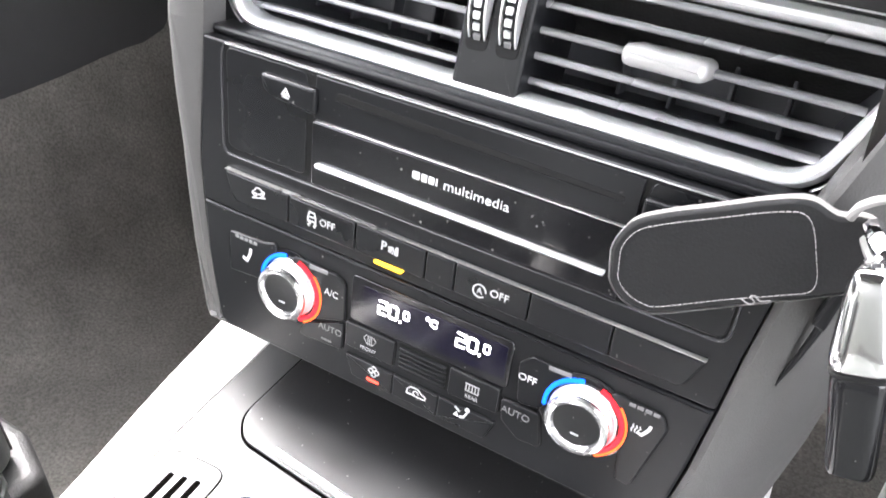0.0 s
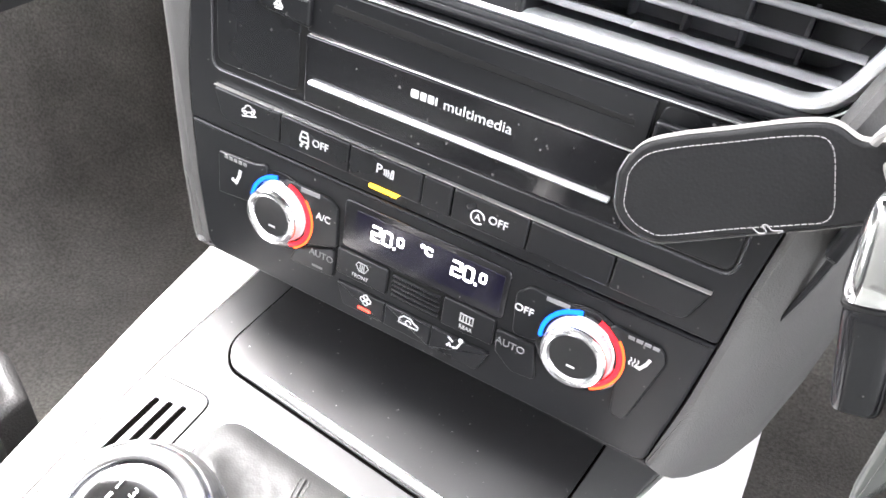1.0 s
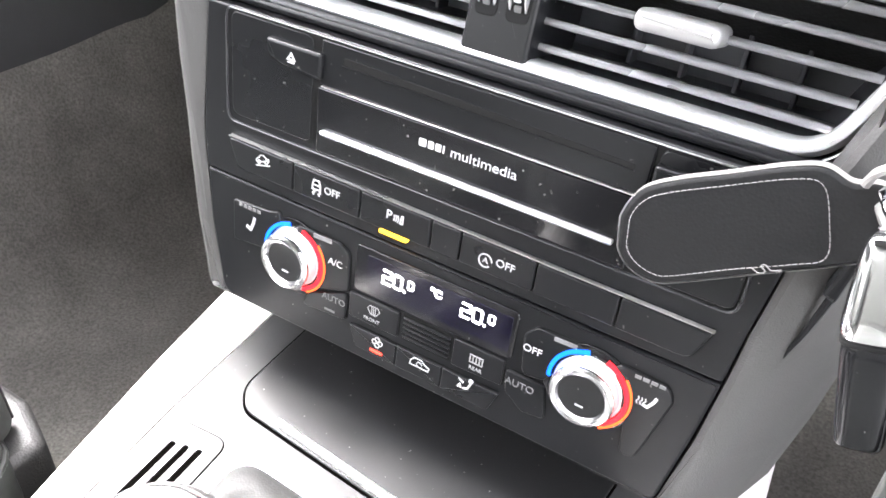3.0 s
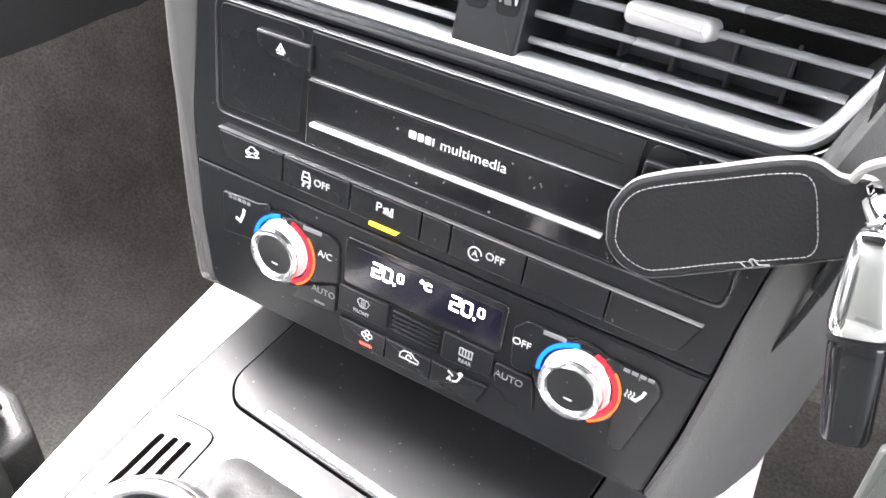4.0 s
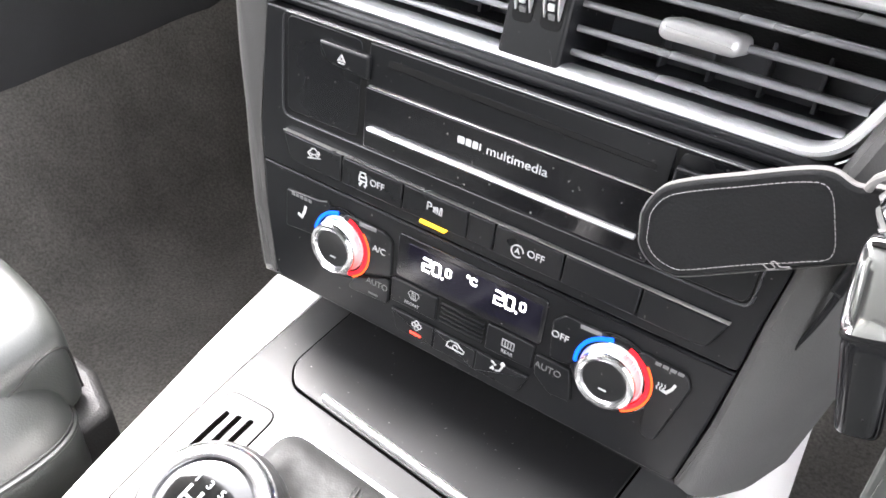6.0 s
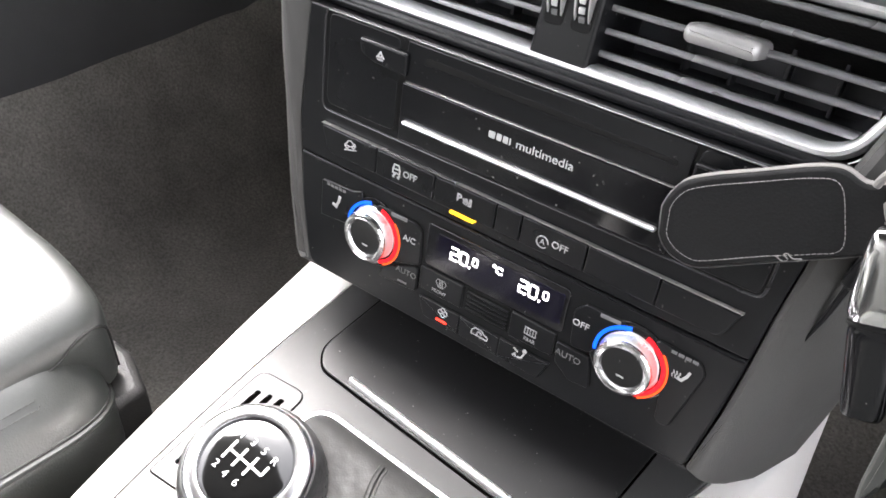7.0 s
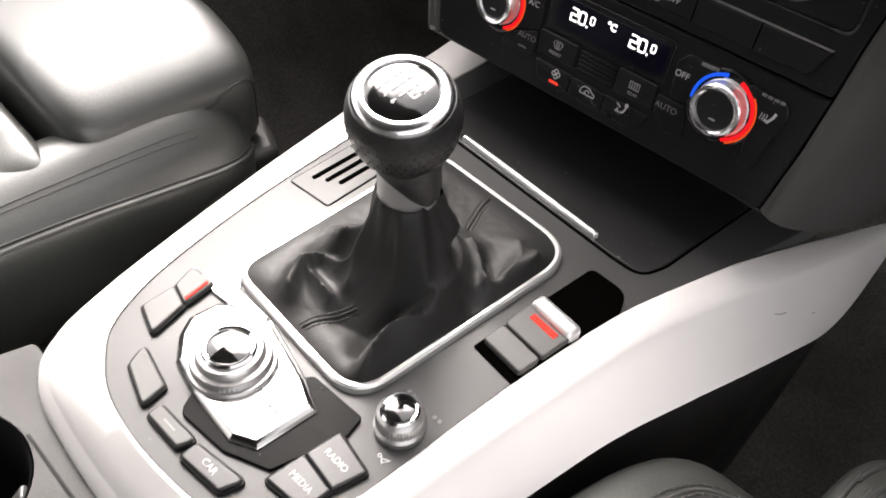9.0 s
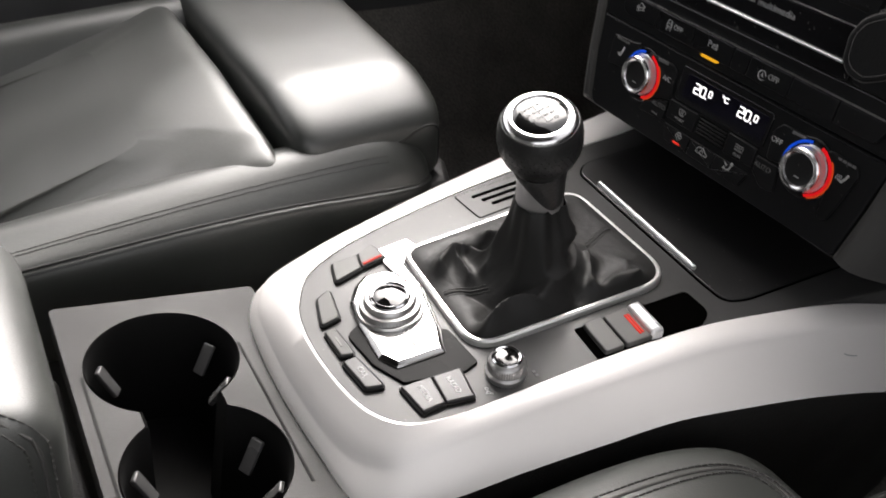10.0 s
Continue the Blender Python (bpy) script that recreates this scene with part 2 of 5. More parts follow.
def tube(pts, r, bm=None, n=8, cap=True):
    """A round rod through points in space; r one radius or one for each point."""
    bm = bm or bmesh.new()
    pts = [Vector(p) for p in pts]
    rings, up = [], Vector((0, 0, 1))
    for i, p in enumerate(pts):
        d = (pts[min(i + 1, len(pts) - 1)] - pts[max(i - 1, 0)]).normalized()
        ref = up if abs(d.dot(up)) < 0.95 else Vector((1, 0, 0))
        u = d.cross(ref).normalized()
        v = u.cross(d)
        q = r[i] if isinstance(r, (list, tuple)) else r
        rings.append([p + (u * math.cos(2 * math.pi * j / n) + v * math.sin(2 * math.pi * j / n)) * q for j in range(n)])
    loft(bm, rings, cap0=cap, cap1=cap)
    return bm


def curve3(ctrl, n=8):
    """A smooth line through control points (Catmull-Rom)."""
    c = [Vector(p) for p in ctrl]
    out = []
    for i in range(len(c) - 1):
        p0, p1, p2, p3 = c[max(i - 1, 0)], c[i], c[i + 1], c[min(i + 2, len(c) - 1)]
        for j in range(n):
            t = j / n
            out.append(0.5 * (2 * p1 + (p2 - p0) * t + (2 * p0 - 5 * p1 + 4 * p2 - p3) * t * t + (3 * p1 - p0 - 3 * p2 + p3) * t ** 3))
    return out + [c[-1]]


def stitches(ctrl, bm=None, step=0.0045, r=0.0005, smooth=True):
    """A row of single stitches of even length along a line."""
    bm = bm or bmesh.new()
    line = curve3(ctrl, 24 if len(ctrl) < 20 else 4) if smooth else [Vector(p) for p in ctrl]
    total = sum((b - a).length for a, b in zip(line, line[1:]))
    k = max(2, round(total / step))
    want, marks, run = 0.0, [], 0.0
    for a, b in zip(line, line[1:]):
        d = (b - a).length
        while d > 0 and len(marks) <= k and run + d >= want - 1e-9:
            marks.append(a.lerp(b, max(0.0, (want - run) / d)))
            want += total / k
        run += d
    for a, b in zip(marks, marks[1:]):
        d = b - a
        tube([a + d * 0.12, a + d * 0.5 + Vector((0, 0, r * 0.5)), a + d * 0.88], r, bm, 5)
    return bm


def words(text, size, a, b, h, to=face, thick=0.0, turn=0.0, stretch=1.0):
    """Lettering in the built-in font, centred on (a, b), as a thin mesh."""
    cu = bpy.data.curves.new("lettering", "FONT")
    cu.body, cu.size, cu.align_x, cu.align_y, cu.extrude, cu.offset = text, size, "CENTER", "CENTER", 0.00012, thick
    ob = new("lettering", cu)
    me = bpy.data.meshes.new_from_object(ob.evaluated_get(bpy.context.evaluated_depsgraph_get()))
    bpy.data.objects.remove(ob)
    bm = bmesh.new()
    bm.from_mesh(me)
    bpy.data.meshes.remove(me)
    c, s = math.cos(radians(turn)), math.sin(radians(turn))
    for v in bm.verts:
        x, y, z = v.co
        x *= stretch
        v.co = to(a + c * x - s * y, b + s * x + c * y, h + z)
    return bm


def drape(obs, plan, lift=0.0003, axis=(0, 0, -1), n=10):
    """A plan line laid on the surfaces of parts, seen along an axis."""
    verts, faces = [], []
    for ob in obs:
        k = len(verts)
        verts += [v.co.copy() for v in ob.data.vertices]
        faces += [[k + i for i in p.vertices] for p in ob.data.polygons]
    tree = BVHTree.FromPolygons(verts, faces)
    ax, out = Vector(axis), []
    for p in curve3([Vector((*q, 0)) if len(q) == 2 else Vector(q) for q in plan], n):
        hit = tree.ray_cast(p - ax * 0.6, ax)
        if hit[0] is not None:
            out.append(hit[0] + hit[1] * lift)
    return out


# ---- axes of the car: fascia leans 7 degrees, console slopes up ahead ----
MF = pose(0, 0, 0.53, -7, 0, 0)
MC = MF @ pose(0, 0, -0.103, 9.4, 0, 0)
W = Matrix()

# ---- large structure ----
def slab(name, x0, y0, z0, x1, y1, z1, mat, kind="structure", label="", r=0.004):
    bm = plate(box2(x0, y0, x1, y1, min(0.02, abs(x1 - x0) * 0.2, abs(y1 - y0) * 0.2)), z0, z1, r)
    ob = part(name, bm, mat, None, label)
    return tagged(ob, label, kind=kind)


def floor_sheet():
    bm = bmesh.new()
    nx, ny = 60, 60
    g = []
    for i in range(nx + 1):
        row = []
        for j in range(ny + 1):
            x, y = -0.74 + 1.48 * i / nx, -1.2 + 2.0 * j / ny
            z = 0.12 + 0.004 * noise.noise((x * 9, y * 9, 0)) + max(0, y - 0.46) * 1.2 + 7.0 * max(0, -0.50 - x) ** 2
            row.append(bm.verts.new((x, y, z)))
        g.append(row)
    for i in range(nx):
        for j in range(ny):
            bm.faces.new((g[i][j], g[i + 1][j], g[i + 1][j + 1], g[i][j + 1]))
    return part("floor", bm, CARPET, None)


tagged(floor_sheet(), "dark grey carpeted car floor rising into the footwells", kind="structure")
slab("ground", -60, -60, -0.5, 60, 60, -0.25, ASPHALT, label="grey asphalt ground outside the car")
slab("wall_left", -0.76, -1.2, 0.0, -0.67, 0.8, 0.73, DOOR, label="black lower door panel of the car")
# two unseen walls added on the right, their heights set to control side light
slab("wall_right", 0.78, -0.10, 0.0, 0.84, 0.8, 1.15, DASH, label="unseen black wall blocking light from the front right")
slab("door_sill", 0.78, -1.2, 0.0, 0.84, -0.10, 0.30, DASH, label="unseen low black wall letting light in at the right")
slab("wall_front", -0.80, 0.62, 0.0, 0.84, 0.70, 0.80, DASH, label="dark bulkhead closing the footwells")
# full-height wall out of view, added to stop light from the rear
slab("wall_rear", -0.80, -1.30, 0.0, 0.84, -1.2, 1.15, LEATHER, label="unseen dark wall keeping light out behind the cabin")
# roof out of view, its edges placed to shape the light coming in
slab("ceiling", -0.58, -1.3, 1.15, 0.58, -0.12, 1.19, HEADLINER, label="unseen dark headliner, sized to hold skylight off the cabin")


def dashboard():
    """Padded dashboard top to the windscreen, mostly unseen, added to block front light."""
    bm = bmesh.new()
    prof = [(0.075, 0.610), (0.052, 0.640), (0.050, 0.672), (0.070, 0.700), (0.12, 0.716), (0.30, 0.730), (0.60, 0.735), (0.62, 0.70), (0.62, 0.60)]
    line = curve3([(0, y, z) for y, z in prof], 5)
    loft(bm, [[(x, p.y + bow, p.z) for p in line] for x, bow in ((-0.67, 0.05), (-0.30, 0.012), (-0.16, 0.004), (0.16, 0.004), (0.30, 0.012), (0.78, 0.05))], closed=True, cap0=True, cap1=True)
    ob = part("dashboard", bm, DASH, None)
    return tagged(ob, "black grained dashboard top, mostly unseen, added to shade the console", kind="structure")


dashboard()


def knee_shade():
    """Unseen panel over the driver's footwell, added to shade the silver trim."""
    bm = bmesh.new()
    prof = [(0.085, 0.62), (0.080, 0.57), (0.100, 0.545), (0.30, 0.52), (0.34, 0.54), (0.34, 0.62)]
    line = curve3([(0, y, z) for y, z in prof], 5)
    loft(bm, [[(x, p.y, p.z) for p in line] for x in (0.225, 0.235, 0.50, 0.78)], closed=True, cap0=True, cap1=True)
    return tagged(part("dashboard_lower", bm, DASH, None), "unseen black panel added to shade the console's right end", kind="structure")


knee_shade()


# ---- centre stack ----
FASCIA_SIDE = [(0.1080, -0.0640), (0.1135, -0.030), (0.1165, 0.0), (0.118, 0.020), (0.121, 0.045), (0.123, 0.078)]
LEFT_EDGE = [(-0.1125, 0.078), (-0.1150, 0.045), (-0.1175, 0.020), (-0.1165, 0.0), (-0.1135, -0.030), (-0.1075, -0.0640)]
INNER = LEFT_EDGE + FASCIA_SIDE + [(0.150, 0.17), (-0.109, 0.17)]
STACK = [(-x, z) for x, z in FASCIA_SIDE[::-1]] + FASCIA_SIDE + [(0.150, 0.17), (-0.150, 0.17)]


def stack_housing():
    t = thing("centre_stack_housing", MF, "grey soft-touch housing of the dashboard centre stack", "dashboard")
    radii = [0.01, 0.05, 0.05, 0.05, 0.05, 0.003, 0.003, 0.05, 0.05, 0.05, 0.05, 0.01, 0.02, 0.02]
    outline, inside = rounded(STACK, radii, 4), rounded(INNER, radii, 4)
    prof = [(-0.001, -0.012), (0.0006, -0.0012), (0.003, 0.0), (0.008, -0.0008), (0.013, -0.004), (0.018, -0.010), (0.027, -0.025), (0.035, -0.05), (0.041, -0.10), (0.046, -0.17)]
    bm = bmesh.new()
    def under(p, h):
        floor_z = -0.0645 - 0.35 * max(0.0, abs(p[0]) - 0.110)
        low = min(1.0, max(0.0, (-0.058 - p[1]) / 0.004)) if abs(p[0]) < 0.108 else 0.0
        return face(p[0], max(p[1], floor_z), h - 0.004 * low)
    loft(bm, [[under(p, h) for p in offset(inside if d < 0.004 else outline, d)] for d, h in prof], cap1=True)
    part("body", bm, SOFT, t)
    bm = bmesh.new()
    loft(bm, [[(x, 0.006, z) for x, z in ((-0.118, -0.064), (0.118, -0.064), (0.118, 0.0715), (-0.118, 0.0715))], [(x, 0.05, z) for x, z in ((-0.118, -0.064), (0.118, -0.064), (0.118, 0.0715), (-0.118, 0.0715))]], cap1=True)
    part("inner_shell", bm, PIT, t)
    part("trim_tab", plate(rounded([(0.1330, 0.0444), (0.1371, 0.0429), (0.1409, 0.0685), (0.1370, 0.0624)], 0.0008, 3), -0.006, 0.0045, 0.0012, face), BUTTON, t, "dark gloss trim tab")
    part("trim_edge", tube(curve3([face(0.1282, 0.0028, -0.0062), face(0.1304, 0.0156, -0.0042), face(0.1331, 0.0269, -0.0030), face(0.1362, 0.0440, -0.0010)], 6), [0.0003 + 0.00006 * k for k in range(19)]), BUTTON, t, "thin dark trim edge")
    return t


stack_housing()


def icon(parent, lines, w, h, mat=PRINT, name="symbol", to=face):
    return part(name, stroke(lines, w, h - 0.0002, h + 0.00015, to), mat, parent)


def lettering(parent, text, size, a, b, h, mat=PRINT, to=face, thick=0.0, turn=0.0, stretch=1.0):
    return part("lettering", words(text, size, a, b, h, to, thick, turn, stretch), mat, parent)


def media_unit():
    t = thing("media_player", MF, "black car media player with disc slot and silver strip", "car stereo")
    out = rounded([(-0.1155, -0.0015), (0.1160, -0.0015), (0.1178, 0.020), (0.1208, 0.045), (0.1225, 0.0745), (-0.1123, 0.0745), (-0.1148, 0.045), (-0.1168, 0.015)], 0.002, 2)
    part("faceplate", plate([(x, min(z, 0.0728)) for x, z in out], -0.012, 0.0, 0.0008, face), BLACK, t)
    ledge = rounded([(-0.1122, 0.0733), (0.1225, 0.0733), (0.1228, 0.0768), (-0.1118, 0.0768)], 0.001, 2)
    part("upper_ledge", plate(ledge, -0.02, -0.0045, 0.0014, face), BLACK, t)
    # satin strip stands for the glint along the faceplate's top edge
    part("edge_line", stroke([[(-0.100, 0.0726), (0.112, 0.0726)]], 0.0004, -0.001, 0.0011, face), SATIN, t, "thin bright strip drawn as an edge highlight")
    # blank door over a dark sheet coloured as its groove's shade
    part("door_gap", plate(box2(-0.1006, 0.0276, -0.0566, 0.0722, 0.0045), -0.001, 0.0003, 0.0001, face), PIT, t)
    part("blank_door", plate(box2(-0.0998, 0.0284, -0.0588, 0.0714, 0.0040), -0.001, 0.0007, 0.0005, face), BUTTON, t)
    part("door_gap", plate(box2(-0.0578, 0.0255, 0.1122, 0.0722, 0.0045), -0.001, 0.0003, 0.0001, face), PIT, t)
    # raised glossy bead added so the recess lip shows a highlight
    part("recess_rim", band(box2(-0.1022, 0.0253, 0.1122, 0.0722, 0.0045), [(-0.0002, 0.0), (0.0, 0.0008), (0.0005, 0.0010), (0.0011, 0.0)], face), RIM, t)
    ej = plate(rounded([(-0.0755, 0.0578), (-0.0534, 0.0560), (-0.0532, 0.0664), (-0.0798, 0.0664), (-0.0790, 0.0610)], 0.0012), 0.0, 0.0034, 0.0012, face)
    e = part("eject_button", ej, BUTTON, t)
    icon(e, [[(-0.0687, 0.0608), (-0.0671, 0.0630), (-0.0655, 0.0608), (-0.0687, 0.0608)]], 0.0008, 0.0036)
    icon(e, [[(-0.0687, 0.0597), (-0.0655, 0.0597)]], 0.0006, 0.0036)
    # slot field above, gloss field below
    up = part("slot_panel", plate(rounded([(-0.0555, 0.0540), (0.0745, 0.0540), (0.0745, 0.0716), (-0.0545, 0.0716)], 0.001, 2), 0.0, 0.0012, 0.0006, face), BUTTON, t)
    part("slot", plate(rounded([(-0.0450, 0.0640), (0.0694, 0.0618), (0.0694, 0.0636), (-0.0440, 0.0672)], [0.0012, 0.0008, 0.0008, 0.0016]), 0.0, 0.00135, 0.0001, face), PIT, up)
    part("slot_lip", stroke([[(-0.0448, 0.0637), (0.0694, 0.0615)]], 0.0005, 0.001, 0.0016, face), BUTTON, up)
    gl = part("gloss_panel", plate(rounded([(-0.0555, 0.0263), (0.0745, 0.0263), (0.0745, 0.0530), (-0.0555, 0.0530)], 0.0008, 2), 0.0, 0.0016, 0.0006, face), GLOSS, t)
    # metal strip painted in as the highlight on the gloss field's edge
    part("gloss_edge", plate(rounded([(-0.0540, 0.0533), (0.0745, 0.0533), (0.0745, 0.0537), (-0.0540, 0.0537)], 0.0, 2), 0.0, 0.0018, 0.00015, face), DIAL, t, "thin bright strip drawn as an edge highlight")
    bar = rounded([(-0.0522, 0.0349), (0.0688, 0.0345), (0.0688, 0.0361), (-0.0522, 0.0366)], 0.0005, 2)
    part("silver_strip", plate(bar, 0.001, 0.0042, 0.0009, face), SATIN, t, "bright silver strip")
    lettering(t, "multimedia", 0.0053, 0.0176, 0.0459, 0.0017, stretch=1.14)
    # brand word as plain bars
    for x, w in ((-0.0074, 0.0032), (-0.0039, 0.0025), (-0.0008, 0.0025), (0.0014, 0.0007)):
        part("brand_mark", plate(box2(x - w / 2, 0.0444, x + w / 2, 0.0474, 0.0005, 2), 0.0012, 0.0018, 0.0001, face), PRINT, t)
    # second door with its own button
    part("blank_door", plate(box2(0.0762, 0.0263, 0.1114, 0.0714, 0.0040), -0.001, 0.0007, 0.0005, face), BUTTON, t)
    part("eject_button", plate(rounded([(0.0758, 0.0556), (0.0985, 0.0566), (0.1012, 0.0592), (0.1020, 0.0662), (0.0758, 0.0662)], 0.0012), 0.0, 0.0034, 0.0012, face), BUTTON, t)


def circle(x, y, r, n=16):
    return arc(x, y, r, 0, 360, n)


def switch_row():
    t = thing("switch_row", MF, "row of black dashboard switches with white symbols", "switch panel")
    xs = [-0.1005, -0.0657, -0.0320, 0.0009, 0.0138, 0.0448, 0.0766, 0.1086]
    part("switch_gap", plate(rounded([(-0.0950, 0.0040), (0.1040, 0.0028), (0.1092, 0.0172), (-0.1012, 0.0188)], [0.006, 0.006, 0.001, 0.001]), -0.001, 0.0003, 0.0001, face), PIT, t)
    made = []
    for i, (a, b) in enumerate(zip(xs, xs[1:])):
        a0, b0 = a + 0.0003, b - 0.0003
        la, lb = (-0.0960 if i == 0 else a0), (0.1035 if i == 6 else b0)
        lo = 0.0050 - 0.005 * (a + 0.1)
        pts = rounded([(la, lo), (lb, lo - 0.0002), (b0, 0.0179 - 0.0075 * (b + 0.1)), (a0, 0.0179 - 0.0075 * (a + 0.1))],
                      [0.005 if i == 0 else 0.0011, 0.005 if i == 6 else 0.0011, 0.0011, 0.0011], 4)
        made.append(part("switch", plate(pts, 0.0, 0.0026, 0.0007, face), BUTTON, t))
    # thin metal strip in place of the highlight along the switch tops
    part("edge_line", stroke([[(-0.1005, 0.0186), (0.1086, 0.0170)]], 0.0003, 0.0, 0.0024, face), DIAL, t, "thin bright strip drawn as an edge highlight")
    h = 0.0027
    b = made[0]
    c, q = math.cos(radians(14)), math.sin(radians(14))
    tilt = lambda pts: [(-0.0816 + c * x - q * y, 0.0128 + q * x + c * y) for x, y in pts]
    body = [(-0.0034, 0.0), (-0.0031, 0.0012), (-0.0018, 0.0016), (-0.0006, 0.0028), (0.0012, 0.0028), (0.0022, 0.0014), (0.0034, 0.0011), (0.0034, 0.0)]
    icon(b, [tilt(body), tilt([(-0.0008, 0.0), (0.0008, 0.0)]), tilt([(-0.0040, -0.0017), (0.0036, -0.0017)])] + [tilt(arc(x, -0.0002, 0.0008, 0, 360, 8)) for x in (-0.0020, 0.0020)], 0.0005, h)
    b = made[1]
    e = lambda pts: [(-0.0533 + 0.9 * x, 0.0112 + 0.9 * y) for x, y in pts]
    icon(b, [e([(-0.0022, 0.0008), (-0.0014, 0.0034), (0.0014, 0.0034), (0.0022, 0.0008), (0.0022, -0.0012), (-0.0022, -0.0012), (-0.0022, 0.0008)]), e([(-0.0022, 0.0010), (0.0022, 0.0010)])], 0.0006, h)
    icon(b, [e([(-0.0016, -0.0018), (-0.0008, -0.0024), (-0.0020, -0.0032), (-0.0012, -0.0040)]), e([(0.0016, -0.0018), (0.0024, -0.0024), (0.0012, -0.0032), (0.0020, -0.0040)])], 0.0006, h)
    lettering(b, "OFF", 0.0045, -0.0455, 0.0113, h)
    b = made[2]
    lettering(b, "P", 0.0056, -0.0180, 0.0122, h)
    icon(b, [[(-0.0158 + 0.0009 * k, 0.0106 - 0.0002 * k), (-0.0152 + 0.0009 * k, 0.0118), (-0.0158 + 0.0009 * k, 0.0130 + 0.0002 * k)] for k in range(3)], 0.0004, h)
    icon(b, [[(-0.0128, 0.0104), (-0.0116, 0.0104), (-0.0116, 0.0136), (-0.0122, 0.0136), (-0.0128, 0.0104)]], 0.0005, h)
    part("amber_light", plate(rounded([(-0.0220, 0.0030), (-0.0090, 0.0029), (-0.0090, 0.0044), (-0.0220, 0.0045)], 0.0006, 3), 0.0, 0.0030, 0.0004, face), YELLOW, b, "glowing amber indicator")
    b = made[4]
    icon(b, [circle(0.0250, 0.0096, 0.0027)[:-2]], 0.0005, h)
    lettering(b, "A", 0.0036, 0.0250, 0.0096, h)
    lettering(b, "OFF", 0.0045, 0.0332, 0.0106, h)


def climate_knob(parent, x, z):
    k = part("temperature_dial", lathe([(0.0140, 0.0), (0.0140, 0.0012), (0.0130, 0.0018), (0.0127, 0.0058), (0.0122, 0.0064), (0.0098, 0.0052), (0.0096, 0.0030)], 120, face, (x, z), knurl=((2, 3), 0.0004)), SATIN, parent, "knurled chrome temperature dial")
    part("rim", lathe([(0.0119, 0.0060), (0.0126, 0.0068), (0.0126, 0.0078), (0.0119, 0.0087), (0.0107, 0.0090), (0.0097, 0.0085), (0.0090, 0.0070)], 64, face, (x, z), cap=False), RIM_CHROME, k, "polished chrome rim")
    part("centre_cap", lathe([(0.0096, 0.0060), (0.0091, 0.0073), (0.0066, 0.0066), (0.0030, 0.0063), (0.0001, 0.0062)], 48, face, (x, z)), CAP, k, "black dished cap")
    icon(k, [[(x - 0.0016, z - 0.0048), (x + 0.0016, z - 0.0048)]], 0.0006, 0.0069)
    part("halo_ring", lathe([(0.0182, -0.0002), (0.0182, 0.0008), (0.0172, 0.0012), (0.0138, 0.0012)], 64, face, (x, z), cap=False), GLOSS, k)
    glow = [(-0.0009, 0.0011), (0.0009, 0.0011), (0.0007, 0.0020), (-0.0007, 0.0024)]
    part("blue_light", band(arc(x, z, 0.0154, 98, 186, 24), glow, face, False), BLUE, k, "glowing blue cold arc")
    part("red_light", band(arc(x, z, 0.0154, -68, 72, 32), glow, face, False), RED, k, "glowing red warm arc")
    # orange fringe stands for the red arc's glow running over, no separate lamp
    part("warm_edge", band(arc(x, z, 0.0169, -62, 40, 28), [(-0.0005, 0.0011), (0.0005, 0.0010), (0.0004, 0.0017), (-0.0004, 0.0019)], face, False), GLOW_FRINGE, k, "painted orange fringe of the red glow")


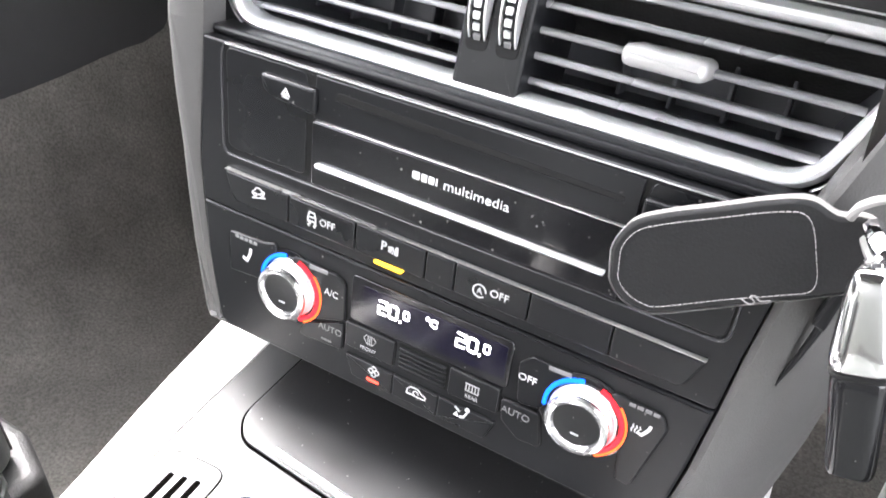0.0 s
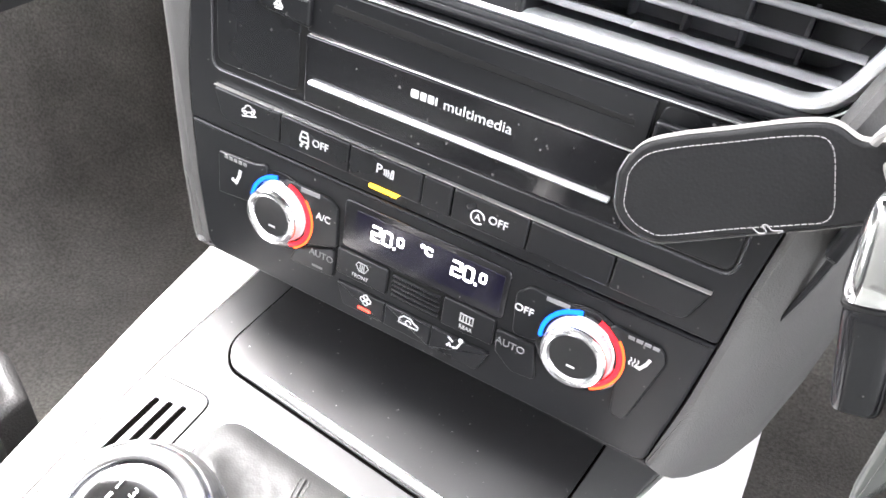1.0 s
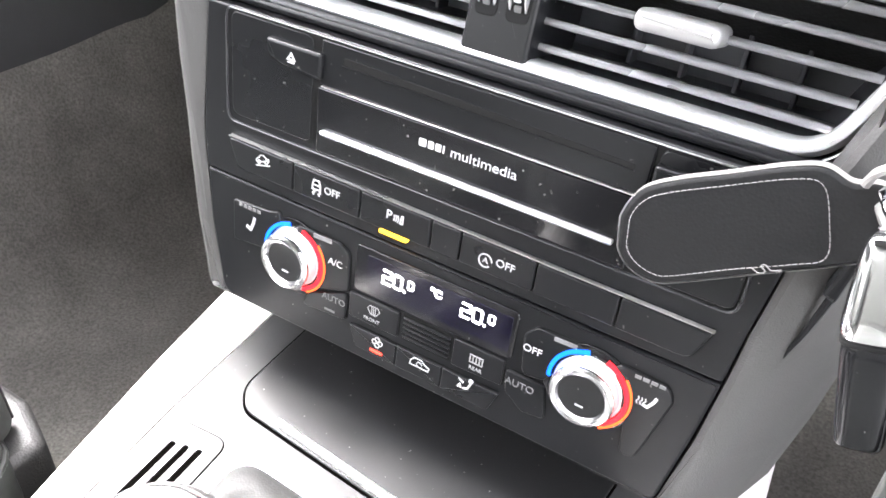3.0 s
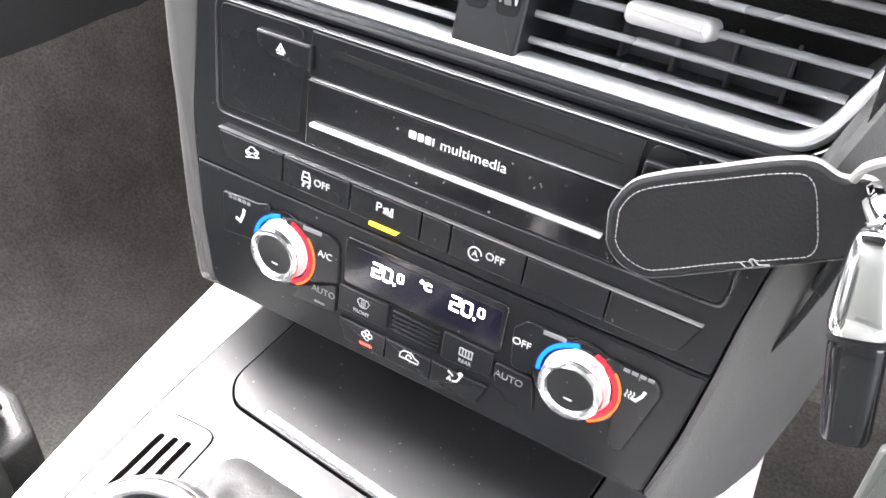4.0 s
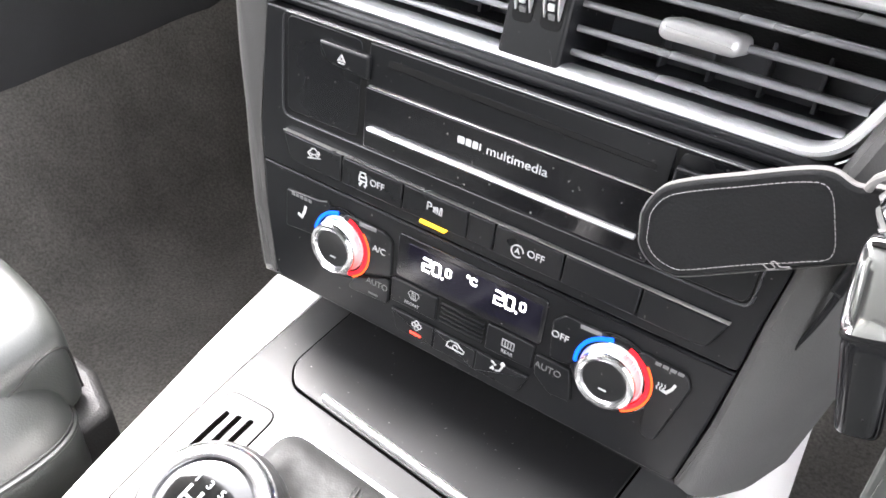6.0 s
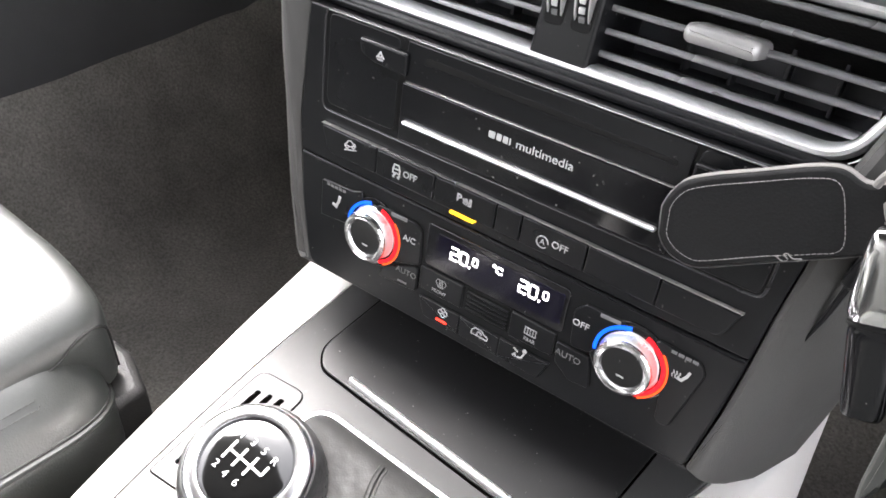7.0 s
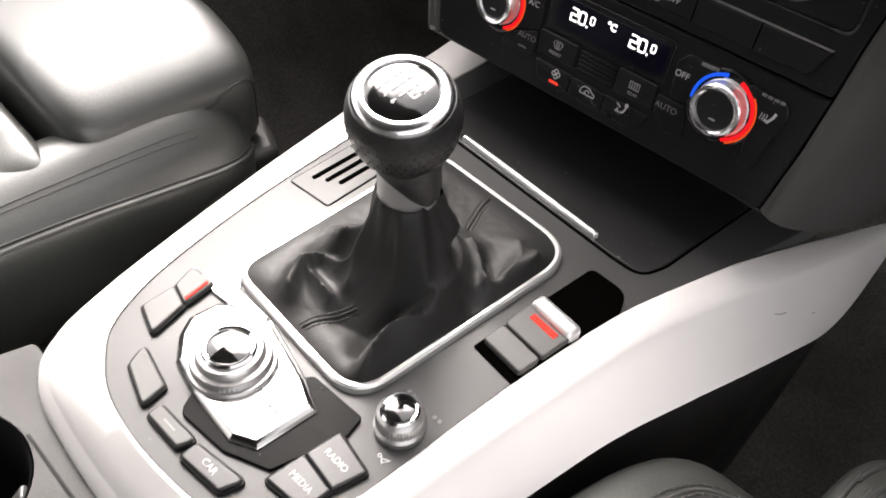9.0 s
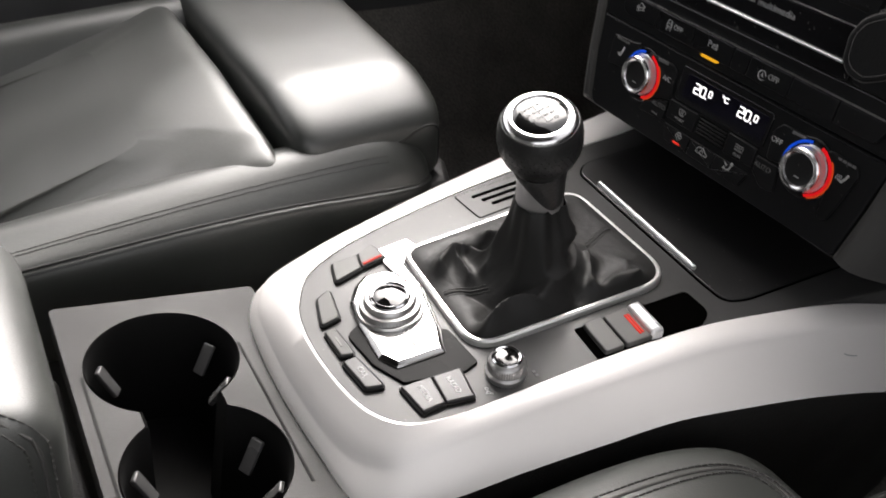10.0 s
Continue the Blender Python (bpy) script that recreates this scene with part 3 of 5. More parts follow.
def climate_panel():
    t = thing("climate_control", MF, "black climate control panel with two lit temperature dials", "climate control")
    out = rounded([(-0.1075, -0.066), (0.1080, -0.064), (0.1130, -0.030), (0.1160, -0.0025), (-0.1155, -0.0020), (-0.1140, -0.028)], [0.008, 0.004, 0.03, 0.001, 0.001, 0.03], 4)
    part("faceplate", plate(out, -0.014, 0.0, 0.0012, face), BLACK, t)
    h = 0.0016

    def button(pts, r=0.002, top=0.0015, mat=BUTTON, name="button"):
        # wider dark sheet under the button stands in for the shaded gap
        part("button_gap", plate(offset(rounded(pts, r), 0.0004), -0.001, 0.0002, 0.0001, face), PIT, t)
        return part(name, plate(rounded(pts, r), 0.0, top, 0.0006, face), mat, t)

    # pads left of and around the dials
    b = button([(-0.0995, -0.0320), (-0.0790, -0.0300), (-0.0725, -0.0130), (-0.0735, -0.0085), (-0.0790, -0.0105), (-0.0995, -0.0118)], 0.0015)
    icon(b, [[(-0.0917, -0.0222), (-0.0893, -0.0232), (-0.0876, -0.0196), (-0.0870, -0.0166)]], 0.0015, h)
    icon(b, [[(-0.0958 + 0.0026 * k, -0.0128), (-0.0940 + 0.0026 * k, -0.0128)] for k in range(5)], 0.0016, h, FAINT, "level_marks")
    b = button([(-0.0645, -0.0420), (-0.0352, -0.0328), (-0.0362, -0.0140), (-0.0410, -0.0112), (-0.0640, -0.0108)], 0.003)
    lettering(b, "A/C", 0.0045, -0.0427, -0.0213, h)
    icon(b, [[(-0.0545, -0.0122), (-0.0450, -0.0118)]], 0.0020, h, FAINT, "lamp_window")
    b = button([(-0.0600, -0.0500), (-0.0360, -0.0480), (-0.0360, -0.0340), (-0.0560, -0.0420)], 0.002)
    lettering(b, "AUTO", 0.0045, -0.0425, -0.0399, h, FAINT)
    icon(b, [[(-0.0470, -0.0462), (-0.0415, -0.0462)]], 0.0010, h, FAINT, "lamp_window")
    # display
    part("display_frame", plate(box2(-0.0330, -0.0300, 0.0420, -0.0075, 0.0025), -0.001, 0.0010, 0.0006, face), GLOSS, t)
    s = part("display", plate(box2(-0.0268, -0.0265, 0.0400, -0.0105, 0.0008), 0.0, 0.0013, 0.0002, face), SCREEN, t, "lit climate display with white digits")

    def digit(n, x, z, w, hh, pen):
        box = rounded([(x, z), (x + w, z), (x + w, z + hh), (x, z + hh)], w * 0.3, 3)
        two = [(x, z + hh), (x + w, z + hh), (x + w, z + hh * 0.5), (x, z + hh * 0.5), (x, z), (x + w, z)]
        part("digit", stroke([box + box[:1]] if n == 0 else [two], pen, 0.0012, 0.0016, face), WHITE_LED, s)
    for x, z in ((-0.0190, -0.0205), (0.0178, -0.0196)):
        digit(2, x + 0.0003, z + 0.0002, 0.0038, 0.0061, 0.0009)
        digit(0, x + 0.0055, z + 0.0002, 0.0038, 0.0061, 0.0009)
        part("decimal_point", plate(box2(x + 0.0104, z - 0.0004, x + 0.0113, z + 0.0008, 0.0002, 2), 0.0012, 0.0016, 0.0001, face), WHITE_LED, s)
        digit(0, x + 0.0124, z + 0.0024, 0.0023, 0.0037, 0.0007)
    lettering(s, "°C", 0.0050, 0.0062, -0.0146, 0.0015, WHITE_LED, thick=0.0002)
    # lower keys and grille
    b = button([(-0.0345, -0.0440), (-0.0096, -0.0440), (-0.0096, -0.0316), (-0.0345, -0.0316)], 0.0012)
    icon(b, [[(-0.0247, -0.0356), (-0.0237, -0.0341), (-0.0197, -0.0341), (-0.0187, -0.0356), (-0.0202, -0.0381), (-0.0232, -0.0381), (-0.0247, -0.0356)], [(-0.0226, -0.0386), (-0.0226, -0.0346)], [(-0.0217, -0.0386), (-0.0217, -0.0346)], [(-0.0208, -0.0386), (-0.0208, -0.0346)]], 0.0004, h, DIM)
    lettering(b, "FRONT", 0.0025, -0.0224, -0.0412, h, DIM)
    b = button([(0.0170, -0.0445), (0.0398, -0.0435), (0.0398, -0.0312), (0.0170, -0.0312)], 0.0012)
    icon(b, [[(0.0252, -0.0385), (0.0252, -0.0350), (0.0308, -0.0350), (0.0308, -0.0385), (0.0252, -0.0385)]] + [[(0.0266 + 0.0014 * k, -0.0388), (0.0266 + 0.0014 * k, -0.0354)] for k in range(3)], 0.0005, h, DIM)
    lettering(b, "REAR", 0.0025, 0.0281, -0.0412, h, DIM)
    part("grille_recess", plate(box2(-0.0080, -0.0445, 0.0158, -0.0312, 0.001), -0.001, 0.0003, 0.0001, face), PIT, t)
    for k in range(5):
        z = -0.0332 - 0.0023 * k
        part("grille_bar", plate(box2(-0.0072, z - 0.00045, 0.0150, z + 0.00045, 0.0003, 2), 0.0, 0.0014, 0.0003, face), BUTTON, t)
    part("key_gap", plate(rounded([(-0.0302, -0.0592), (0.0364, -0.0592), (0.0404, -0.0478), (-0.0340, -0.0478)], 0.003), -0.001, 0.0002, 0.0001, face), PIT, t)
    xs = [-0.0300, -0.0090, 0.0135, 0.0360]
    for i, (a, c) in enumerate(zip(xs, xs[1:])):
        b = part("key", plate(rounded([(a + 0.0002, -0.0588), (c - 0.0002, -0.0588), (c + (0.0038 if i == 2 else -0.0002), -0.0482), (a - (0.0036 if i == 0 else -0.0002), -0.0482)], [0.002 if i == 0 else 0.0003, 0.002 if i == 2 else 0.0003, 0.0003, 0.0003], 3), 0.0, 0.0016, 0.0005, face), BUTTON, t)
        if i == 0:
            icon(b, [circle(-0.0184 + 0.0014 * math.cos(radians(q)), -0.0512 + 0.0014 * math.sin(radians(q)), 0.0012, 10) for q in (0, 90, 180, 270)], 0.0005, h + 0.0001)
            part("red_lamp", plate(box2(-0.0219, -0.0570, -0.0155, -0.0556, 0.0005, 2), 0.001, 0.0020, 0.0003, face), REDLINE, b, "glowing red indicator")
        if i == 1:
            icon(b, [[(-0.0015, -0.0535), (0.0075, -0.0535), (0.0078, -0.0520), (0.0055, -0.0510), (0.0040, -0.0495), (0.0005, -0.0495), (-0.0012, -0.0512), (-0.0015, -0.0535)], arc(0.0030, -0.0522, 0.0013, 0, 270, 8)], 0.0005, h + 0.0001)
        if i == 2:
            icon(b, [circle(0.0274, -0.0481, 0.0007, 8), [(0.0274, -0.0495), (0.0262, -0.0523), (0.0242, -0.0531)], [(0.0217, -0.0488), (0.0242, -0.0503)], [(0.0217, -0.0533), (0.0227, -0.0518), (0.0234, -0.0533)]], 0.0009, h + 0.0001)
    b = button([(0.0470, -0.0335), (0.0560, -0.0320), (0.0700, -0.0130), (0.0690, -0.0098), (0.0500, -0.0098), (0.0452, -0.0150)], 0.003)
    lettering(b, "OFF", 0.0045, 0.0497, -0.0204, h)
    icon(b, [[(0.0570, -0.0112), (0.0660, -0.0108)]], 0.0018, h, FAINT, "lamp_window")
    b = button([(0.0405, -0.0345), (0.0570, -0.0345), (0.0600, -0.0500), (0.0500, -0.0510), (0.0420, -0.0450)], 0.002)
    lettering(b, "AUTO", 0.0045, 0.0476, -0.0391, h, FAINT)
    b = button([(0.0905, -0.0480), (0.0965, -0.0480), (0.1035, -0.0170), (0.1010, -0.0115), (0.0800, -0.0098), (0.0830, -0.0200), (0.0890, -0.0330)], 0.004)
    icon(b, [[(0.0936, -0.0222), (0.0956, -0.0226), (0.0973, -0.0198), (0.0980, -0.0174)]], 0.0012, h)
    icon(b, [[(0.0918 + 0.0013 * k, -0.0228), (0.0914 + 0.0013 * k, -0.0216), (0.0921 + 0.0013 * k, -0.0206), (0.0917 + 0.0013 * k, -0.0195)] for k in range(3)], 0.0004, h)
    icon(b, [[(0.0885 + 0.0030 * k, -0.0118), (0.0908 + 0.0030 * k, -0.0118)] for k in range(4)], 0.0014, h, FAINT, "level_marks")
    climate_knob(t, -0.0650, -0.0275)
    climate_knob(t, 0.0732, -0.0262)


media_unit()
switch_row()
climate_panel()

# ---- air vents above the fascia ----
MV = MF @ pose(0, 0.015, 0.0745, -10, 0, 0)


def air_vent():
    t = thing("air_vent", MV, "twin centre air vents in a chrome frame", "air vent")
    frame_path = rounded([(-0.1090, 0.004), (0.1185, 0.003), (0.1400, 0.0510), (-0.1180, 0.0490)], [0.018, 0.018, 0.012, 0.012], 10)
    part("chrome_frame", band(frame_path, [(-0.0027, -0.008), (-0.0026, -0.0005), (-0.0020, 0.0018), (-0.0006, 0.0031), (0.0009, 0.0031), (0.0022, 0.0021), (0.0028, 0.0003), (0.0029, -0.008)], face), SATIN, t, "polished chrome vent frame")
    # metal line drawn where the edge below the chrome frame gleams
    part("edge_line", band(frame_path, [(0.0040, -0.004), (0.0041, 0.0006), (0.0045, 0.0008), (0.0047, -0.004)], face), SATIN, t, "thin bright strip drawn as an edge highlight")
    part("surround", band(frame_path, [(0.0028, -0.012), (0.0029, -0.003), (0.0048, -0.0005), (0.012, -0.001), (0.030, -0.006), (0.060, -0.030), (0.064, -0.06)], face), DASH, t)
    bm = plate(offset(frame_path, 0.002), -0.060, -0.052, 0.001, face)
    part("backing", bm, DUCT, t)
    bm = bmesh.new()
    loft(bm, [[face(*p, 0.0) for p in offset(frame_path, -0.002)], [face(*p, -0.052) for p in offset(frame_path, -0.006)]])
    part("duct_wall", bm, DUCT, t)
    d = part("divider", plate(box2(-0.0055, 0.002, 0.0205, 0.051, 0.002), -0.04, 0.0030, 0.0015, face), BLACK, t)
    for x in (0.0015, 0.0135):
        part("wheel_slot", plate(box2(x - 0.0044, 0.0165, x + 0.0044, 0.047, 0.003), 0.0, 0.0033, 0.0002, face), PIT, d)

        def disc(profile, n, rib):
            w = bmesh.new()
            loft(w, [[(x + a, -(-0.0155 + (r - (rib if j % 2 else 0)) * math.cos(2 * math.pi * j / n)), 0.0350 + r * math.sin(2 * math.pi * j / n)) for j in range(n)] for a, r in profile], cap0=True, cap1=True)
            return w
        wheel = part("thumbwheel", disc([(-0.0024, 0.0225), (-0.0023, 0.0235), (0.0023, 0.0235), (0.0024, 0.0225)], 80, 0.0006), BUTTON, d, "ribbed black thumbwheel")
        for a in (-0.0030, 0.0030):
            part("wheel_rim", disc([(a - 0.0005, 0.0225), (a - 0.0003, 0.0238), (a + 0.0003, 0.0238), (a + 0.0005, 0.0225)], 60, 0.0), SATIN, wheel, "bright wheel rim")
        for g in (-36, -26, -16, -6, 4, 14, 24):
            q = radians(g)
            bm = plate(box2(-0.0013, -0.0013, 0.0013, 0.0013, 0.0004, 2), -0.0005, 0.0004, 0.0002, face)
            bm.transform(Matrix.Translation((x, 0.0155 - 0.0236 * math.cos(q), 0.0350 + 0.0236 * math.sin(q))) @ Matrix.Rotation(-q, 4, "X"))
            part("wheel_mark", bm, SATIN if g > -30 else FAINT, wheel)
    for side in (-1, 1):
        x_in = 0.0208 if side > 0 else -0.0058
        for k in range(5):
            b = 0.0105 + 0.0088 * k
            x_out = side * ((0.1185 if side > 0 else 0.1090) + (b - 0.004) * (0.44 if side > 0 else 0.20) - 0.003)
            nose = [(0.0014 * math.cos(radians(a)) - 0.0001, -0.0016 + 0.0016 * math.sin(radians(a))) for a in range(10, 180, 20)]
            prof = [(0.0004, -0.013), (0.0010, -0.007)] + nose + [(-0.0013, -0.010)]
            bm = bmesh.new()
            loft(bm, [[face(x, b + p, -0.004 + q) for p, q in prof] for x in (x_in, x_out)], cap0=True, cap1=True)
            part("slat", bm, SLAT, t)
        for k in range(4):
            x = side * (0.042 + 0.020 * k)
            bm = plate(box2(x - 0.0008, 0.006, x + 0.0008, 0.048), -0.050, -0.042, 0.0004, face)
            part("inner_fin", bm, DUCT, t)
        bm = plate(box2(side * 0.0690 - 0.016, 0.0248, side * 0.0690 + 0.012, 0.0320, 0.0034), -0.010, 0.0070, 0.0030, face)
        part("direction_tab", bm, COLLAR, t, "satin silver direction tab")


air_vent()

# ---- centre console ----
XC = -0.009
# silver trim, rear end last: panel edge, crest and lower edge on each side
TRIM_LEFT = [((-0.142, 0.180, -0.004), (-0.168, 0.180, -0.012), (-0.176, 0.180, -0.090)),
             ((-0.130, 0.140, 0.0), (-0.163, 0.140, -0.006), (-0.170, 0.136, -0.085)),
             ((-0.117, 0.100, 0.0), (-0.1545, 0.100, -0.006), (-0.162, 0.098, -0.075)),
             ((-0.1085, 0.060, 0.0), (-0.1485, 0.060, -0.007), (-0.155, 0.060, -0.055)),
             ((-0.1062, 0.020, 0.0), (-0.1435, 0.020, -0.008), (-0.149, 0.020, -0.040)),
             ((-0.1052, -0.020, 0.0), (-0.1380, -0.020, -0.008), (-0.142, -0.020, -0.034)),
             ((-0.1028, -0.060, 0.0), (-0.1318, -0.060, -0.009), (-0.136, -0.060, -0.031)),
             ((-0.0985, -0.105, 0.0), (-0.125, -0.105, -0.010), (-0.1285, -0.105, -0.029)),
             ((-0.0925, -0.150, 0.0), (-0.117, -0.150, -0.011), (-0.120, -0.150, -0.028)),
             ((-0.0845, -0.190, 0.0), (-0.1085, -0.192, -0.012), (-0.111, -0.194, -0.028)),
             ((-0.0765, -0.217, 0.0), (-0.102, -0.225, -0.014), (-0.105, -0.230, -0.028)),
             ((-0.0640, -0.240, 0.0), (-0.094, -0.256, -0.018), (-0.0975, -0.262, -0.030)),
             ((-0.0460, -0.2530, 0.0), (-0.077, -0.2700, -0.020), (-0.080, -0.2760, -0.031)),
             ((-0.0280, -0.2595, 0.0), (-0.050, -0.2750, -0.020), (-0.051, -0.2810, -0.031))]
TRIM_RIGHT = [((0.144, 0.180, -0.050), (0.1455, 0.180, -0.0505), (0.147, 0.182, -0.055)),
              ((0.134, 0.140, -0.038), (0.143, 0.140, -0.042), (0.1495, 0.140, -0.062)),
              ((0.126, 0.100, -0.026), (0.140, 0.100, -0.030), (0.152, 0.100, -0.065)),
              ((0.119, 0.060, -0.012), (0.135, 0.060, -0.017), (0.152, 0.064, -0.060)),
              ((0.110, 0.020, -0.002), (0.128, 0.020, -0.007), (0.1490, 0.022, -0.043)),
              ((0.099, -0.020, 0.0), (0.117, -0.020, -0.004), (0.1430, -0.020, -0.030)),
              ((0.0885, -0.060, 0.0), (0.106, -0.060, -0.003), (0.1335, -0.060, -0.025)),
              ((0.0825, -0.105, 0.0), (0.099, -0.105, -0.003), (0.1225, -0.105, -0.022)),
              ((0.0792, -0.150, 0.0), (0.094, -0.150, -0.003), (0.1145, -0.150, -0.0235)),
              ((0.0775, -0.190, 0.0), (0.090, -0.192, -0.004), (0.1068, -0.196, -0.0255)),
              ((0.0755, -0.217, 0.0), (0.0865, -0.223, -0.006), (0.1015, -0.233, -0.0275)),
              ((0.0690, -0.240, 0.0), (0.0800, -0.252, -0.013), (0.0925, -0.264, -0.0300)),
              ((0.0550, -0.2530, 0.0), (0.0640, -0.2680, -0.018), (0.0745, -0.2775, -0.0310)),
              ((0.0330, -0.2595, 0.0), (0.0390, -0.2745, -0.020), (0.0400, -0.2810, -0.031))]


def mirrored(k):
    return [r[k] for r in TRIM_LEFT] + [((0.0, -0.2620, 0.0), (-0.006, -0.2770, -0.020), (-0.006, -0.2830, -0.031))[k]] + [r[k] for r in TRIM_RIGHT[::-1]]


def console():
    t = thing("centre_console", MC, "centre console with grey panel and silver painted surround", "console")
    inner, crest, low = (curve3(mirrored(k), 5) for k in range(3))
    bm = bmesh.new()
    mid1 = [i.lerp(c, 0.10) + Vector((0, 0, 0.0016)) for i, c in zip(inner, crest)]
    mid2 = [i.lerp(c, 0.55) + Vector((0, 0, 0.0022)) for i, c in zip(inner, crest)]
    mid3 = [i.lerp(c, 0.88) + Vector((0, 0, 0.0016)) for i, c in zip(inner, crest)]
    side1 = [c.lerp(o, 0.12) for c, o in zip(crest, low)]
    side2 = [c.lerp(o, 0.55) + Vector(((c - Vector((XC, -0.1, c.z))).normalized() * 0.0015)) for c, o in zip(crest, low)]
    under = [Vector((XC + (o.x - XC) * 0.96, o.y * 0.985, o.z - 0.002)) for o in low]
    base = [i + Vector((0, 0, -0.006)) for i in inner]
    loft(bm, [base, inner, mid1, mid2, mid3, crest, side1, side2, low, under], closed=False)
    part("silver_surround", bm, SILVER, t, "silver painted console surround")
    trim = t.children[0]
    for plan in ([(0.1345, 0.012), (0.1362, 0.016), (0.1372, 0.021)], [(0.1440, 0.046), (0.1446, 0.049)]):
        part("scratch", tube(drape([trim], plan, 0.0), 0.0003), PRINT, t)
    flatline = [(p.x, p.y) for p in inner]
    part("panel", plate(flatline, -0.012, -0.0008, 0.0008), PANEL, t, "satin dark grey console panel")
    bm = bmesh.new()
    down = [Vector((XC + (o.x - XC) * 0.93, o.y * 0.98, o.z - 0.20)) for o in under]
    loft(bm, [under, [p + Vector((0, 0, -0.004)) for p in under], down], closed=False)
    part("side_body", bm, DASH, t, "black lower side of the console")
    # slotted insert; its slots are flat black strips coloured as deep shade
    ins = rounded([(-0.0935, -0.1180), (-0.0640, -0.1160), (-0.0680, -0.0405), (-0.0975, -0.0430)], [0.002, 0.002, 0.007, 0.006])
    part("insert_gap", plate(offset(ins, 0.0006), -0.002, -0.0005, 0.0001), VOID, t)
    i = part("vent_insert", plate(ins, -0.002, -0.0002, 0.0003), PANEL, t)
    for k in range(3):
        x = -0.0882 + 0.0066 * k
        part("vent_slot", plate(rounded([(x - 0.0002, -0.108 + 0.004 * k), (x + 0.0028, -0.108 + 0.004 * k), (x + 0.0012, -0.0535 + 0.0015 * k), (x - 0.0018, -0.0535 + 0.0015 * k)], 0.0012, 3), -0.001, 0.0001, 0.0001), VOID, i)


def storage_tray():
    t = thing("storage_tray", MC, "black storage tray lid with a silver handle edge", "storage tray")
    pts = [(-0.083, 0.085), (-0.0840, -0.012), (-0.074, -0.0230), (0.062, -0.0335), (0.0790, -0.0335), (0.0840, -0.020), (0.092, 0.085)]
    pts = rounded(pts[::-1], [0.0, 0.03, 0.010, 0.02, 0.014, 0.020, 0.0], 7)
    # flat black sheet gives the shaded gap around the lid
    part("lid_gap", plate(offset(pts, 0.0012), -0.002, -0.0003, 0.0001), VOID, t)
    part("lid", plate(pts, -0.002, 0.0006, 0.0006), LID, t)
    hand = [(-0.0565, -0.0192), (-0.056, -0.0225), (0.0475, -0.0315), (0.0493, -0.0283)]
    part("handle_edge", plate(rounded(hand, 0.001, 3), -0.001, 0.0042, 0.0016), SATIN, t, "bright silver handle edge")


console()
storage_tray()

RING = [(-0.0540, -0.1800), (0.0415, -0.1860), (0.0490, -0.0480), (-0.0570, -0.0430)]


